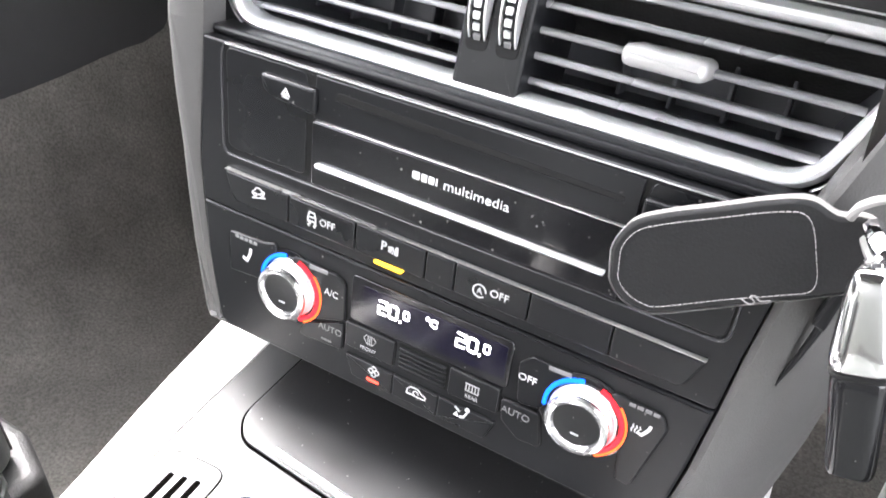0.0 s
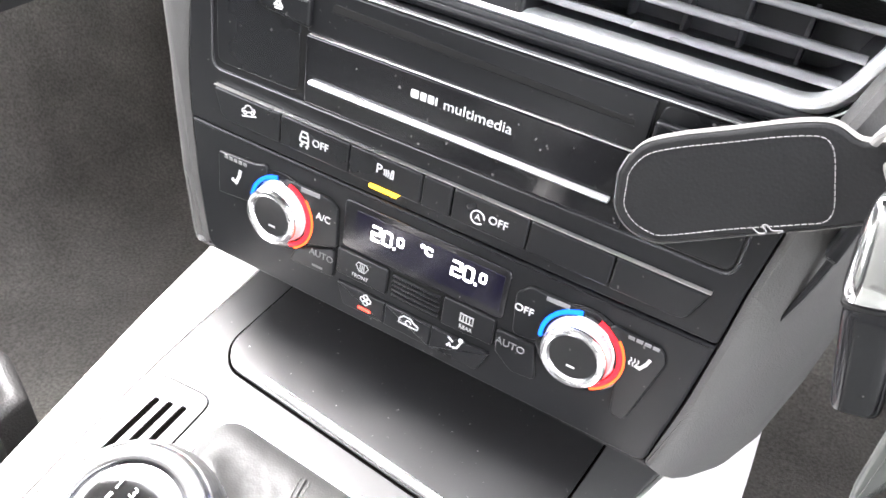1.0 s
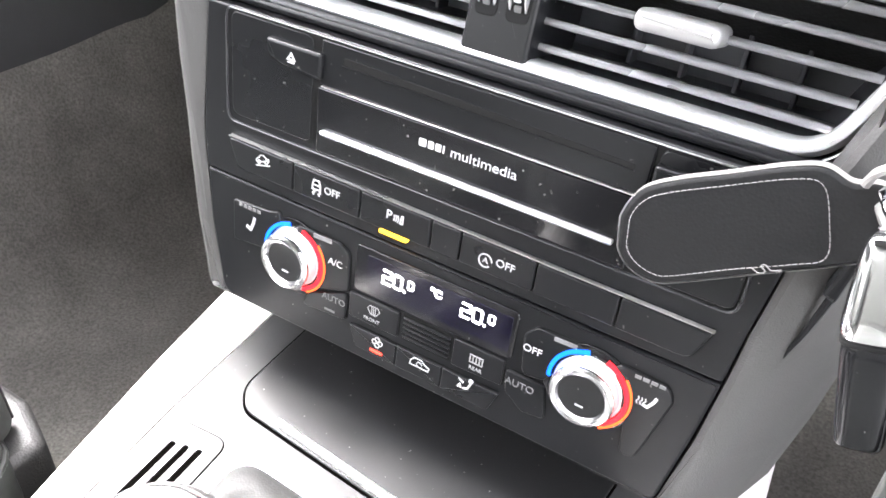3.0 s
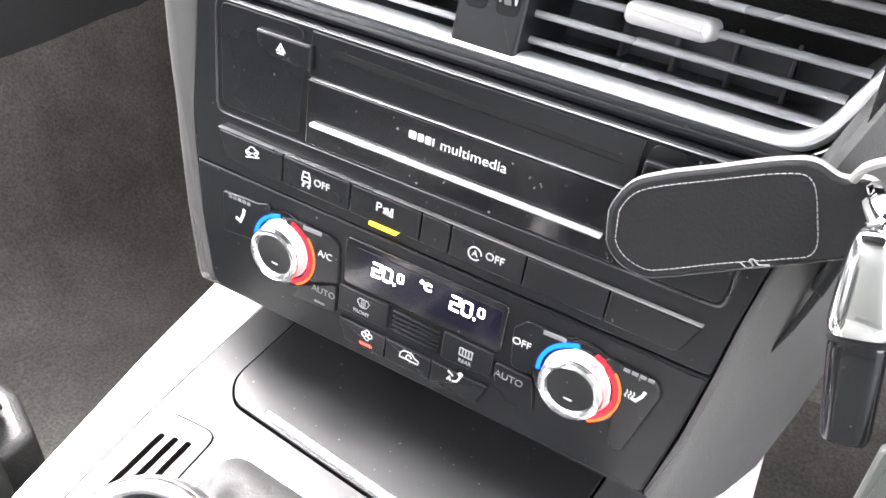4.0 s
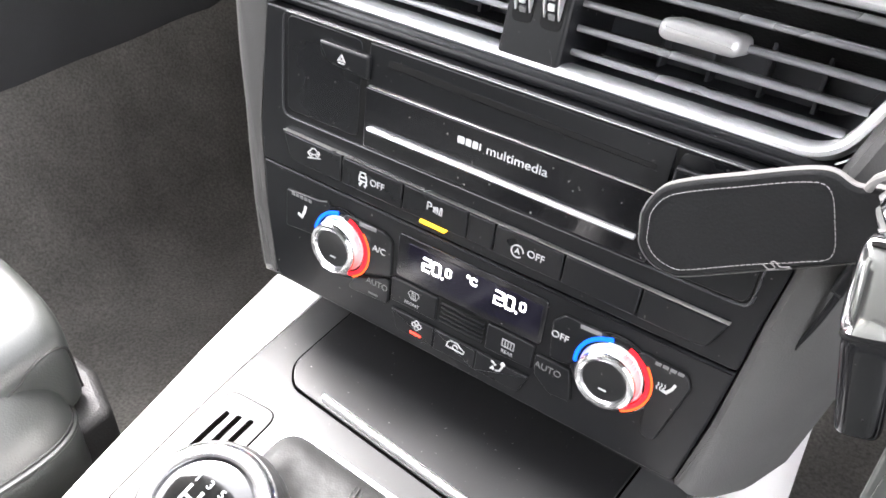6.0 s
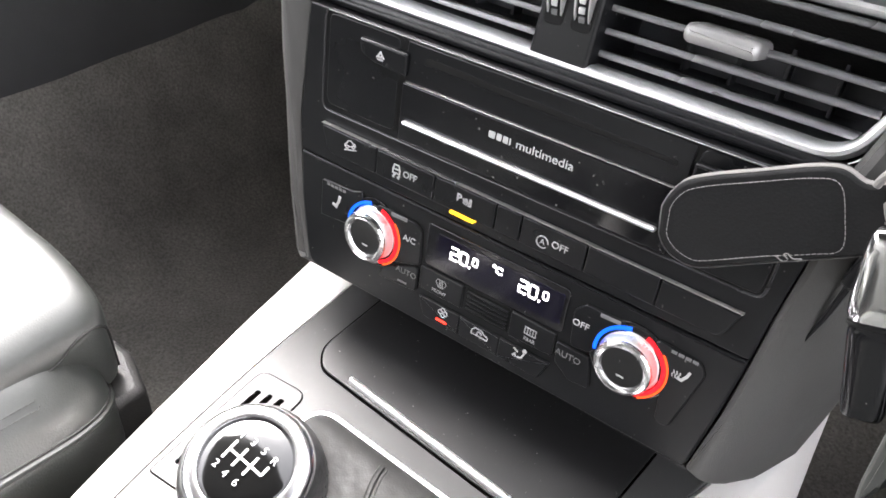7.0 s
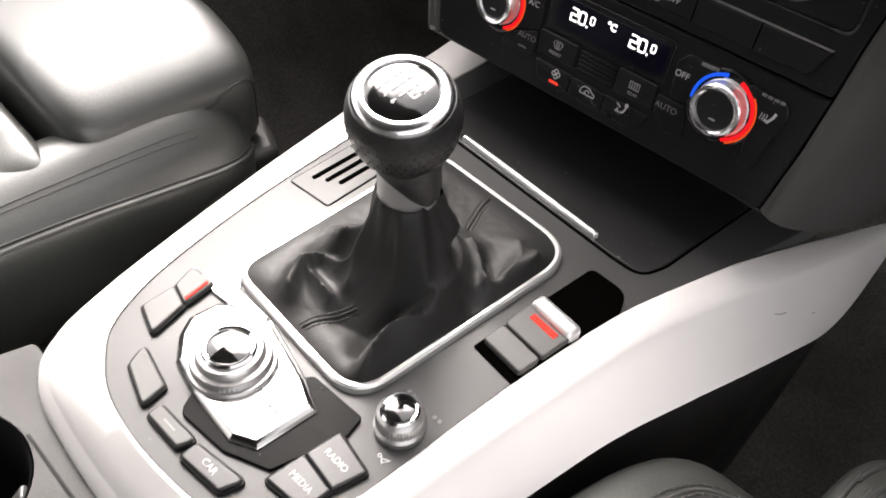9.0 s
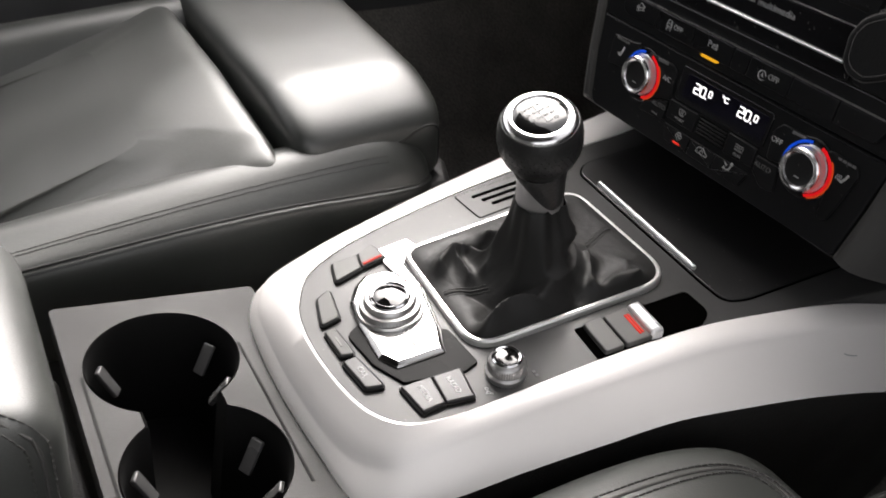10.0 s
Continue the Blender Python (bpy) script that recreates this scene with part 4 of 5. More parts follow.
def gear_lever():
    t = thing("gear_lever", MC, "manual gear lever with leather boot and chrome ring", "gear lever")
    path = rounded(RING, [0.014, 0.018, 0.024, 0.014], 10)
    part("boot_frame", band(offset(path, -0.0025), [(0.0002, -0.002), (0.0003, 0.0022), (0.0012, 0.0033), (0.0028, 0.0033), (0.0040, 0.0022), (0.0045, -0.002)]), FRAME, t, "satin chrome boot frame")
    # leather boot with folds
    neck, base = Vector((0.0064, -0.1237, 0.0605)), offset(path, -0.0012)
    n, m = 240, 56
    per = [0.0]
    ring = base + base[:1]
    for a, b in zip(ring, ring[1:]):
        per.append(per[-1] + math.dist(a, b))
    def along(s):
        s = (s % 1.0) * per[-1]
        for i in range(len(base)):
            if per[i + 1] >= s:
                f = (s - per[i]) / max(per[i + 1] - per[i], 1e-9)
                return Vector((ring[i][0] * (1 - f) + ring[i + 1][0] * f, ring[i][1] * (1 - f) + ring[i + 1][1] * f, 0))
    mid = Vector((-0.005, -0.115, 0))
    # folds of the leather: ridge or hollow line, height, width
    folds = [([(-0.0215, -0.1720), (-0.0245, -0.1680), (-0.0288, -0.1570), (-0.0240, -0.1495), (-0.0115, -0.1480), (-0.0050, -0.1400)], 0.0110, 0.0040),
             ([(-0.0278, -0.1580), (-0.0160, -0.1600), (-0.0050, -0.1610)], 0.0060, 0.0034),
             ([(0.0401, -0.1830), (0.0372, -0.1765), (0.0325, -0.1656), (0.0312, -0.1575), (0.0335, -0.1498), (0.0395, -0.1395), (0.0445, -0.1271)], 0.0140, 0.0036),
             ([(0.0165, -0.0900), (0.0254, -0.0945), (0.0375, -0.1018), (0.0430, -0.0978), (0.0452, -0.0890), (0.0425, -0.0700)], 0.0090, 0.0036),
             ([(0.0080, -0.0960), (0.0180, -0.1000), (0.0270, -0.1080), (0.0330, -0.1200), (0.0350, -0.1340)], 0.0080, 0.0050),
             ([(-0.0330, -0.1300), (-0.0230, -0.1240), (-0.0140, -0.1140), (-0.0100, -0.1040)], 0.0100, 0.0046),
             ([(0.0300, -0.0700), (0.0370, -0.0780), (0.0400, -0.0900)], 0.0050, 0.0070),
             ([(-0.0400, -0.0700), (-0.0280, -0.0780), (-0.0160, -0.0920)], 0.0050, 0.0070),
             ([(-0.0040, -0.1360), (-0.0055, -0.1430), (-0.0020, -0.1520)], 0.0050, 0.0030),
             ([(0.0195, -0.1270), (0.0260, -0.1310), (0.0330, -0.1300)], 0.0045, 0.0030),
             ([(-0.0240, -0.1400), (-0.0140, -0.1380)], -0.0090, 0.0060),
             ([(-0.0380, -0.1480), (-0.0300, -0.1380)], -0.0040, 0.0070),
             ([(0.0270, -0.1700), (0.0225, -0.1600), (0.0240, -0.1480)], -0.0075, 0.0055),
             ([(0.0400, -0.1700), (0.0400, -0.1560), (0.0440, -0.1420)], 0.0070, 0.0090),
             ([(0.0360, -0.1180), (0.0420, -0.1150)], -0.0050, 0.0050),
             ([(0.0270, -0.0920), (0.0330, -0.0980)], -0.0060, 0.0060),
             ([(0.0060, -0.1660), (0.0170, -0.1620)], -0.0045, 0.0080)]

    def reach(p, line):
        best = 9.0
        for a, b in zip(line, line[1:]):
            a, b = Vector(a), Vector(b)
            f = max(0.0, min(1.0, (p - a).dot(b - a) / (b - a).length_squared))
            best = min(best, (p - a.lerp(b, f)).length)
        return best
    lines = [([(q.x, q.y) for q in curve3([(*c, 0) for c in line], 4)], hh, ww) for line, hh, ww in folds]
    rows = []
    for v in range(m + 1):
        q = v / m
        row = []
        for u in range(n):
            b = along(u / n)
            ang = math.atan2(b.y - mid.y, b.x - mid.x)
            c = neck + Vector((0.0140 * math.cos(ang), 0.0140 * math.sin(ang), 0))
            p = b.lerp(Vector((c.x, c.y, 0)), q)
            p2 = Vector((p.x, p.y))
            rim = min(1.0, (p - b).length / 0.013)
            rim = math.sin(rim * math.pi / 2) ** 0.8
            d = max(0.0, (p2 - neck.xy).length - 0.0140)
            z = 0.0026 + 0.0030 * rim + 0.0075 * math.exp(-d / 0.014) * rim + 0.0465 / (1 + (d / 0.0050) ** 2.0) * (1 - 0.25 * min(1.0, d / 0.02))
            bump = 0.0
            for line, hh, ww in lines:
                k = reach(p2, line) / ww
                if k < 3:
                    bump += hh * math.exp(-abs(k) ** 1.2)
            bump += 0.0004 * noise.noise((p.x * 70, p.y * 70, 2)) + 0.0002 * noise.noise((p.x * 260, p.y * 260, 5))
            drop = 0.0045 * math.sin(4 * ang + 0.9 + 60 * d) + 0.0025 * math.sin(7 * ang + 2.0)
            bump += 0.5 * drop * math.exp(-((d - 0.009) / 0.008) ** 2)
            bump = 0.016 * math.tanh(bump / 0.016)
            z += bump * rim * (1 - 0.8 * math.exp(-(d / 0.005) ** 2))
            out = Vector((math.cos(ang), math.sin(ang), 0))
            swell = 0.0020 * math.sin(3 * ang + 1.1 + 55 * z) + 0.0012 * math.sin(5 * ang + 0.4 - 40 * z) + 0.0006 * math.sin(11 * ang)
            p = p + out * swell * math.exp(-((d - 0.005) / 0.006) ** 2)
            turn = (ang - 0.77 + math.pi) % (2 * math.pi) - math.pi
            p += out * 0.0060 * math.exp(-(turn / 0.55) ** 2 - ((z - 0.040) / 0.008) ** 2)
            row.append((p.x, p.y, z))
        rows.append(row)
    bm = bmesh.new()
    loft(bm, rows)
    boot = part("boot", bm, BOOT, t, "creased black leather boot", sharp=80)
    for plan in ([(-0.003, -0.179), (0.000, -0.170), (0.008, -0.156)], [(-0.006, -0.053), (-0.003, -0.064), (0.004, -0.080)]):
        part("seam", tube(drape([boot], plan, 0.0001), 0.0006), BOOT, boot)
        for d in (-0.0022, 0.0022):
            part("stitching", stitches(drape([boot], [(x + d, y) for x, y in plan], 0.0002), None, 0.0026, 0.0003), DARKTHREAD, boot)
    # lever and knob on a leaning axis
    top, foot = Vector((0.0165, -0.1365, 0.1180)), Vector((0.0035, -0.1200, 0.044))
    axis = (top - foot)
    up = axis.normalized()
    across = Vector((0, 1, 0)).cross(up).normalized()
    M = Matrix.Translation(top) @ Matrix((across, up.cross(across), up)).transposed().to_4x4()

    def spun(profile, n=64, knurl=None, cap=True):
        bm = lathe(profile, n, cap=cap, knurl=knurl)
        bm.transform(M)
        return bm
    L = axis.length
    part("lower_collar", spun([(0.0134, -L + 0.004), (0.0137, -L + 0.014), (0.0131, -L + 0.022), (0.0125, -L + 0.032), (0.0124, -0.030)]), COLLAR, t, "satin chrome collar below the knob")
    k = part("knob", spun([(0.0122, -0.0330), (0.0136, -0.0322), (0.0146, -0.0305), (0.0170, -0.0270), (0.0202, -0.0222), (0.0220, -0.0170), (0.0226, -0.011), (0.0222, -0.005), (0.0212, -0.0012), (0.0200, 0.0010), (0.0190, 0.0012), (0.0160, 0.0)]), KNOB, t, "round black leather gear knob")
    part("knob_ring", spun([(0.0194, -0.0020), (0.0198, 0.0006), (0.0194, 0.0022), (0.0183, 0.0034), (0.0168, 0.0041), (0.0152, 0.0044), (0.0145, 0.0042), (0.0140, 0.0034), (0.0138, 0.0022)], cap=False), RIM_CHROME, k, "satin silver ring on the knob")
    part("knob_cap", spun([(0.0141, 0.0), (0.0140, 0.0034), (0.0130, 0.0040), (0.0088, 0.0047), (0.0042, 0.0050), (0.0002, 0.0051)]), INK, k, "glossy black cap with shift pattern")
    S = 0.72

    def mark(a, b, h):
        return M @ Vector((a * S, b * S, 0.0051 - 6.2 * S * S * (a * a + b * b) + h))
    mk = stroke([[(-0.009, -0.0045), (-0.009, 0.0045)], [(-0.003, -0.0045), (-0.003, 0.0045)], [(0.003, -0.0045), (0.003, 0.0045)], [(0.009, 0.0), (0.009, 0.0045)], [(-0.009, 0.0), (0.009, 0.0)]], 0.0011, -0.001, 0.0004, mark)
    part("shift_pattern", mk, PRINT, k, "white shift pattern")
    for txt, a, b in (("1", -0.009, 0.0075), ("3", -0.003, 0.0080), ("5", 0.003, 0.0080), ("2", -0.009, -0.0078), ("4", -0.003, -0.0085), ("6", 0.003, -0.0085), ("R", 0.009, 0.0075)):
        part("lettering", words(txt, 0.0048, a, b, 0.0003, mark), PRINT, k)
    dots = bmesh.new()
    for i in range(5):
        for j in range(40):
            a, h = 2 * math.pi * (j + 0.5 * (i % 2)) / 40, -0.0055 - 0.0030 * i
            r = (0.0220, 0.0224, 0.0226, 0.0224, 0.0219)[i]
            c = M @ Vector((r * math.cos(a), r * math.sin(a), h))
            bmesh.ops.create_icosphere(dots, subdivisions=1, radius=0.00032, matrix=Matrix.Translation(c))
    part("perforation", dots, PIT, k, kind="stuff")
    # pointed leather tongue in front of the collar
    tongue, rings = bmesh.new(), []
    for f in (0.0, 0.25, 0.5, 0.75, 0.94, 1.0):
        ring = []
        for q in range(72):
            a = 2 * math.pi * q / 72
            low = 0.0012 + 0.0235 * (0.5 + 0.5 * math.cos(a + radians(2))) ** 4.5 + 0.0012 * math.sin(3 * a)
            r = 0.0143 + 0.0006 * math.sin(f * math.pi) - (0.0010 if f == 1.0 else 0.0) + 0.0008 * max(0, low * f - 0.010) / 0.01
            ring.append((r * math.cos(a), r * math.sin(a), -0.0318 - low * f))
        rings.append(ring)
    loft(tongue, rings)
    tongue.transform(M)
    part("tongue", tongue, KNOB, k)


gear_lever()


def controller():
    t = thing("menu_controller", MC, "silver rotary menu controller on a faceted plate", "control knob")
    tab = rounded([(-0.0650, -0.1925), (-0.0663, -0.1708), (-0.0530, -0.1672), (-0.0520, -0.1780), (-0.0430, -0.1850), (-0.0200, -0.1850), (-0.0200, -0.1915), (-0.0507, -0.1950)], 0.002, 3)
    part("side_tab", plate(tab, -0.002, 0.0010, 0.0006), PLATE, t, "bright silver tab")
    zone = rounded([(-0.0100, -0.2300), (-0.0049, -0.2395), (-0.0018, -0.2420), (0.0242, -0.2395), (0.0440, -0.2310), (0.0525, -0.1985), (0.0500, -0.1885), (0.0200, -0.1900)], 0.003)
    part("gloss_base", plate(zone, -0.002, 0.0008, 0.0005), BASE, t, "black base field, its gloss reflection left out")
    edge = rounded([(-0.0440, -0.2118), (-0.0426, -0.1979), (-0.0376, -0.1927), (-0.0215, -0.1892), (-0.0177, -0.1850), (0.0188, -0.1940), (0.0355, -0.2008), (0.0336, -0.2294), (0.0224, -0.2353), (-0.0069, -0.2335), (-0.0263, -0.2296), (-0.0379, -0.2208)], 0.0015, 3)
    bm = bmesh.new()
    loft(bm, [[flat(*p, hh) for p in offset(edge, d)] for d, hh in ((0.0, -0.001), (0.0, 0.0014), (-0.0006, 0.0022), (-0.0026, 0.0034), (-0.0030, 0.0035))], cap1=True)
    part("plate", bm, PLATE, t, "faceted satin silver plate")
    k = part("dial", lathe([(0.0194, 0.0030), (0.0197, 0.0045), (0.0190, 0.0058), (0.0181, 0.0060), (0.0178, 0.0084), (0.0171, 0.0095), (0.0152, 0.0100), (0.0147, 0.0120), (0.0138, 0.0130), (0.0116, 0.0134)], 112, at=(-0.008, -0.2125), knurl=((3, 4), 0.0004)), DIAL, t, "ridged silver dial")
    part("dial_rim", lathe([(0.0116, 0.0128), (0.0119, 0.0142), (0.0110, 0.0150), (0.0098, 0.0146), (0.0094, 0.0136)], 64, at=(-0.008, -0.2125), cap=False), CHROME, k)
    part("dial_cap", lathe([(0.0097, 0.0134), (0.0093, 0.0143), (0.0060, 0.0152), (0.0030, 0.0156), (0.0001, 0.0157)], 48, at=(-0.008, -0.2125)), INK, k, "glossy black domed cap")
    for p in ((-0.0365, -0.2110, -0.0300, -0.2110), (0.0200, -0.2140, 0.0275, -0.2140)):
        icon(t, [[p[:2], p[2:]]], 0.0010, 0.0034, PIT, "index_mark", flat)

    def key(pts, text="", mat=BUTTON_SILVER, r=0.0022):
        part("key_gap", plate(offset(rounded(pts, r), 0.0007), -0.002, 0.0010, 0.0002), PIT, t)
        b = part("key", plate(offset(rounded(pts, r), -0.0003), 0.0, 0.0026, 0.0009), mat, t)
        cx, cy = sum(p[0] for p in pts) / len(pts), sum(p[1] for p in pts) / len(pts)
        if text:
            lettering(b, text, 0.0042, cx, cy, 0.0027, PRINT, flat)
        return b, cx, cy
    b, _, _ = key([(-0.0657, -0.2062), (-0.0707, -0.1934), (-0.0543, -0.1913), (-0.0518, -0.2096)])
    part("red_lamp", plate(rounded([(-0.0552, -0.2072), (-0.0532, -0.2076), (-0.0555, -0.1938), (-0.0572, -0.1938)], 0.0004, 2), 0.0015, 0.0032, 0.0003), REDLINE, b, "glowing red indicator")
    key([(-0.0647, -0.2243), (-0.0657, -0.2062), (-0.0518, -0.2096), (-0.0466, -0.2295)])
    key([(-0.0383, -0.2456), (-0.0440, -0.2346), (-0.0176, -0.2396), (-0.0154, -0.2522)])
    b, cx, cy = key([(-0.0106, -0.2528), (-0.0110, -0.2456), (0.0138, -0.2445), (0.0110, -0.2524)])
    icon(b, [[(cx - 0.004, cy), (cx + 0.004, cy)]], 0.0010, 0.0027, FAINT, "lettering_bar", flat)
    key([(0.0150, -0.2536), (0.0147, -0.2450), (0.0424, -0.2406), (0.0387, -0.2511)], "CAR", GREYKEY)
    key([(0.0461, -0.2350), (0.0478, -0.2169), (0.0678, -0.2192), (0.0674, -0.2327)], "MEDIA", GREYKEY, 0.0015)
    key([(0.0478, -0.2169), (0.0497, -0.1999), (0.0714, -0.2039), (0.0678, -0.2192)], "RADIO", GREYKEY, 0.0015)
    v = thing("volume_knob", MC, "small knurled silver volume knob", "control knob")
    at = (0.0630, -0.1795)
    d = part("dial", lathe([(0.0110, -0.001), (0.0112, 0.0022), (0.0100, 0.0034), (0.0103, 0.0044), (0.0102, 0.0082), (0.0096, 0.0092), (0.0088, 0.0098), (0.0080, 0.0106)], 96, at=at, knurl=((3, 4), 0.0004)), DIAL, v)
    part("dial_rim", lathe([(0.0080, 0.0100), (0.0083, 0.0114), (0.0074, 0.0122), (0.0064, 0.0118), (0.0060, 0.0108)], 48, at=at, cap=False), CHROME, d)
    part("dial_cap", lathe([(0.0064, 0.0104), (0.0060, 0.0118), (0.0030, 0.0125), (0.0001, 0.0127)], 32, at=at), INK, d, "glossy black domed cap")
    for x, y in ((0.0543, -0.1650), (0.0711, -0.1660)):
        icon(v, [[(x - 0.0022, y), (x - 0.0006, y)], [(x + 0.0006, y), (x + 0.0022, y)]], 0.0018, -0.0006, FAINT, "symbol", flat)
    icon(v, [[(0.0690, -0.1950), (0.0706, -0.1965), (0.0722, -0.1935), (0.0690, -0.1950)]], 0.0005, -0.0006, PRINT, "symbol", flat)
    icon(v, [circle(0.0676, -0.1946, 0.0008, 8)], 0.0004, -0.0006, PRINT, "symbol", flat)


controller()


def parking_brake():
    t = thing("parking_brake_switch", MC, "electric parking brake switch with red lit symbol", "switch")
    well = rounded([(0.0545, -0.1270), (0.0815, -0.1300), (0.0890, -0.0640), (0.0820, -0.0490), (0.0605, -0.0480)], [0.001, 0.001, 0.006, 0.010, 0.004])
    part("recess", plate(well, -0.002, 0.0002, 0.0001), VOID, t)
    part("hold_key", plate(rounded([(0.0560, -0.1225), (0.0800, -0.1250), (0.0812, -0.1125), (0.0562, -0.1095)], 0.0022, 4), -0.001, 0.0034, 0.0009), BUTTON_SILVER, t, "satin grey hold key")
    b = part("brake_key", plate(rounded([(0.0563, -0.1085), (0.0813, -0.1112), (0.0830, -0.0930), (0.0570, -0.0890)], 0.0022, 4), -0.001, 0.0036, 0.0009), BUTTON_SILVER, t, "satin grey brake key")
    part("pull_edge", plate(rounded([(0.0572, -0.0925), (0.0830, -0.0955), (0.0845, -0.0865), (0.0580, -0.0835)], 0.003, 4), -0.001, 0.0070, 0.0030), SATIN, b, "rounded silver pull edge")
    for k in range(2):
        part("red_lamp", plate(rounded([(0.0622, -0.0962 - 0.0019 * k), (0.0782, -0.0980 - 0.0019 * k), (0.0783, -0.0966 - 0.0019 * k), (0.0623, -0.0948 - 0.0019 * k)], 0.0003, 2), 0.002, 0.0042, 0.0003), REDLINE, b, "glowing red indicator")


parking_brake()

# ---- cup holders and armrest ----
MU = MC @ pose(-0.006, -0.284, -0.030, -9.4, 0, 0)


def cup_holder():
    t = thing("cup_holder", MU, "grey panel with two round black cup holders", "cup holder")
    outer = rounded([(-0.1187, -0.101), (0.106, -0.101), (0.106, 0.012), (-0.1040, 0.020), (-0.1075, -0.010)], [0.004, 0.006, 0.006, 0.004, 0.02])
    R, D, CX, CY = 0.0430, 0.0425, -0.0105, -0.0505
    hole = []
    a0 = 31
    hole += arc(CX + D, CY, R, -180 + a0, 180 - a0, 40)
    hole += arc(CX - D, CY, R, a0, 360 - a0, 40)
    bm = bmesh.new()
    def loop(pts, z):
        vs = [bm.verts.new((*p, z)) for p in pts]
        return vs, [bm.edges.new((vs[i], vs[(i + 1) % len(vs)])) for i in range(len(vs))]
    vo, eo = loop(outer, 0.0)
    vi, ei = loop(hole, 0.0)
    bmesh.ops.triangle_fill(bm, edges=eo + ei, use_beauty=True)
    vb = [bm.verts.new((*p, -0.02)) for p in outer]
    for i in range(len(vo)):
        j = (i + 1) % len(vo)
        bm.faces.new((vo[i], vo[j], vb[j], vb[i]))
    part("panel", bm, CUP, t)
    # well walls and floor get the near-black recess colour in place of shade
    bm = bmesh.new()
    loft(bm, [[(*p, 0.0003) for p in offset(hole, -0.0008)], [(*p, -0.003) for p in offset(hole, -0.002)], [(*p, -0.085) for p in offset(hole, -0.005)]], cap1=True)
    part("well", bm, PIT, t, "black double well, darkened in place of shade")
    for y in (CY + R + 0.0012, CY - R - 0.0012):
        part("insert_line", stroke([[(CX - D, y), (CX + D + 0.03, y)]], 0.0016, -0.001, 0.0003), PIT, t)
    for cx in (CX - D, CX + D):
        for ang in (62, 118, 242, 298):
            a = radians(ang)
            c = Vector((cx + (R - 0.0075) * math.cos(a), CY + (R - 0.0075) * math.sin(a), -0.016))
            bm = plate(box2(-0.0040, -0.0018, 0.0040, 0.0018, 0.0014, 2), -0.016, 0.004, 0.0012)
            bm.transform(Matrix.Translation(c) @ Matrix.Rotation(a + math.pi / 2, 4, "Z") @ Matrix.Rotation(radians(30), 4, "X"))
            part("clip", bm, CLIP, t, "dark spring clip")


cup_holder()


def puff(cx, cy, cz, sx, sy, sz, e1=0.35, e2=0.35, n=48, m=24, bend=None):
    """A padded block (superellipsoid); bend moves each point."""
    f = lambda v, e: math.copysign(abs(v) ** e, v)
    rings = []
    for i in range(1, m):
        a = -math.pi / 2 + math.pi * i / m
        ring = []
        for j in range(n):
            b = 2 * math.pi * j / n
            p = Vector((cx + sx * f(math.cos(a), e1) * f(math.cos(b), e2), cy + sy * f(math.cos(a), e1) * f(math.sin(b), e2), cz + sz * f(math.sin(a), e1)))
            ring.append(bend(p) if bend else p)
        rings.append(ring)
    bm = bmesh.new()
    loft(bm, rings, cap0=True, cap1=True)
    return bm


def armrest():
    t = thing("armrest", MU, "black leather centre armrest with stitched front", "armrest")
    cx, cy, cz, sx, sy, sz, e1, e2 = -0.036, -0.317, 0.008, 0.084, 0.205, 0.068, 0.3, 0.2
    part("cushion", puff(cx, cy, cz, sx, sy, sz, e1, e2, 88, 40), LEATHER, t)

    def corner(a, b):
        f = lambda v, e: math.copysign(abs(v) ** e, v)
        a, b = radians(a), radians(b)
        return Vector((cx + 1.002 * sx * f(math.cos(a), e1) * f(math.cos(b), e2), cy + 1.002 * sy * f(math.cos(a), e1) * f(math.sin(b), e2), cz + sz * f(math.sin(a), e1)))
    for g in (40, 54):
        part("stitching", stitches([corner(a, g) for a in (-60, -40, -20, -6, 6, 20, 40, 60, 75)], None, 0.0040, 0.0005), DARKTHREAD, t)
    part("seam", tube([corner(a, 47) for a in (-60, -40, -20, -10, -4, -1, 1, 4, 10, 20, 40, 60, 75)], 0.0009), DARKTHREAD, t)
    part("base", plate(box2(-0.105, -0.55, 0.100, -0.102, 0.01), -0.12, -0.04, 0.003), DASH, t)


armrest()

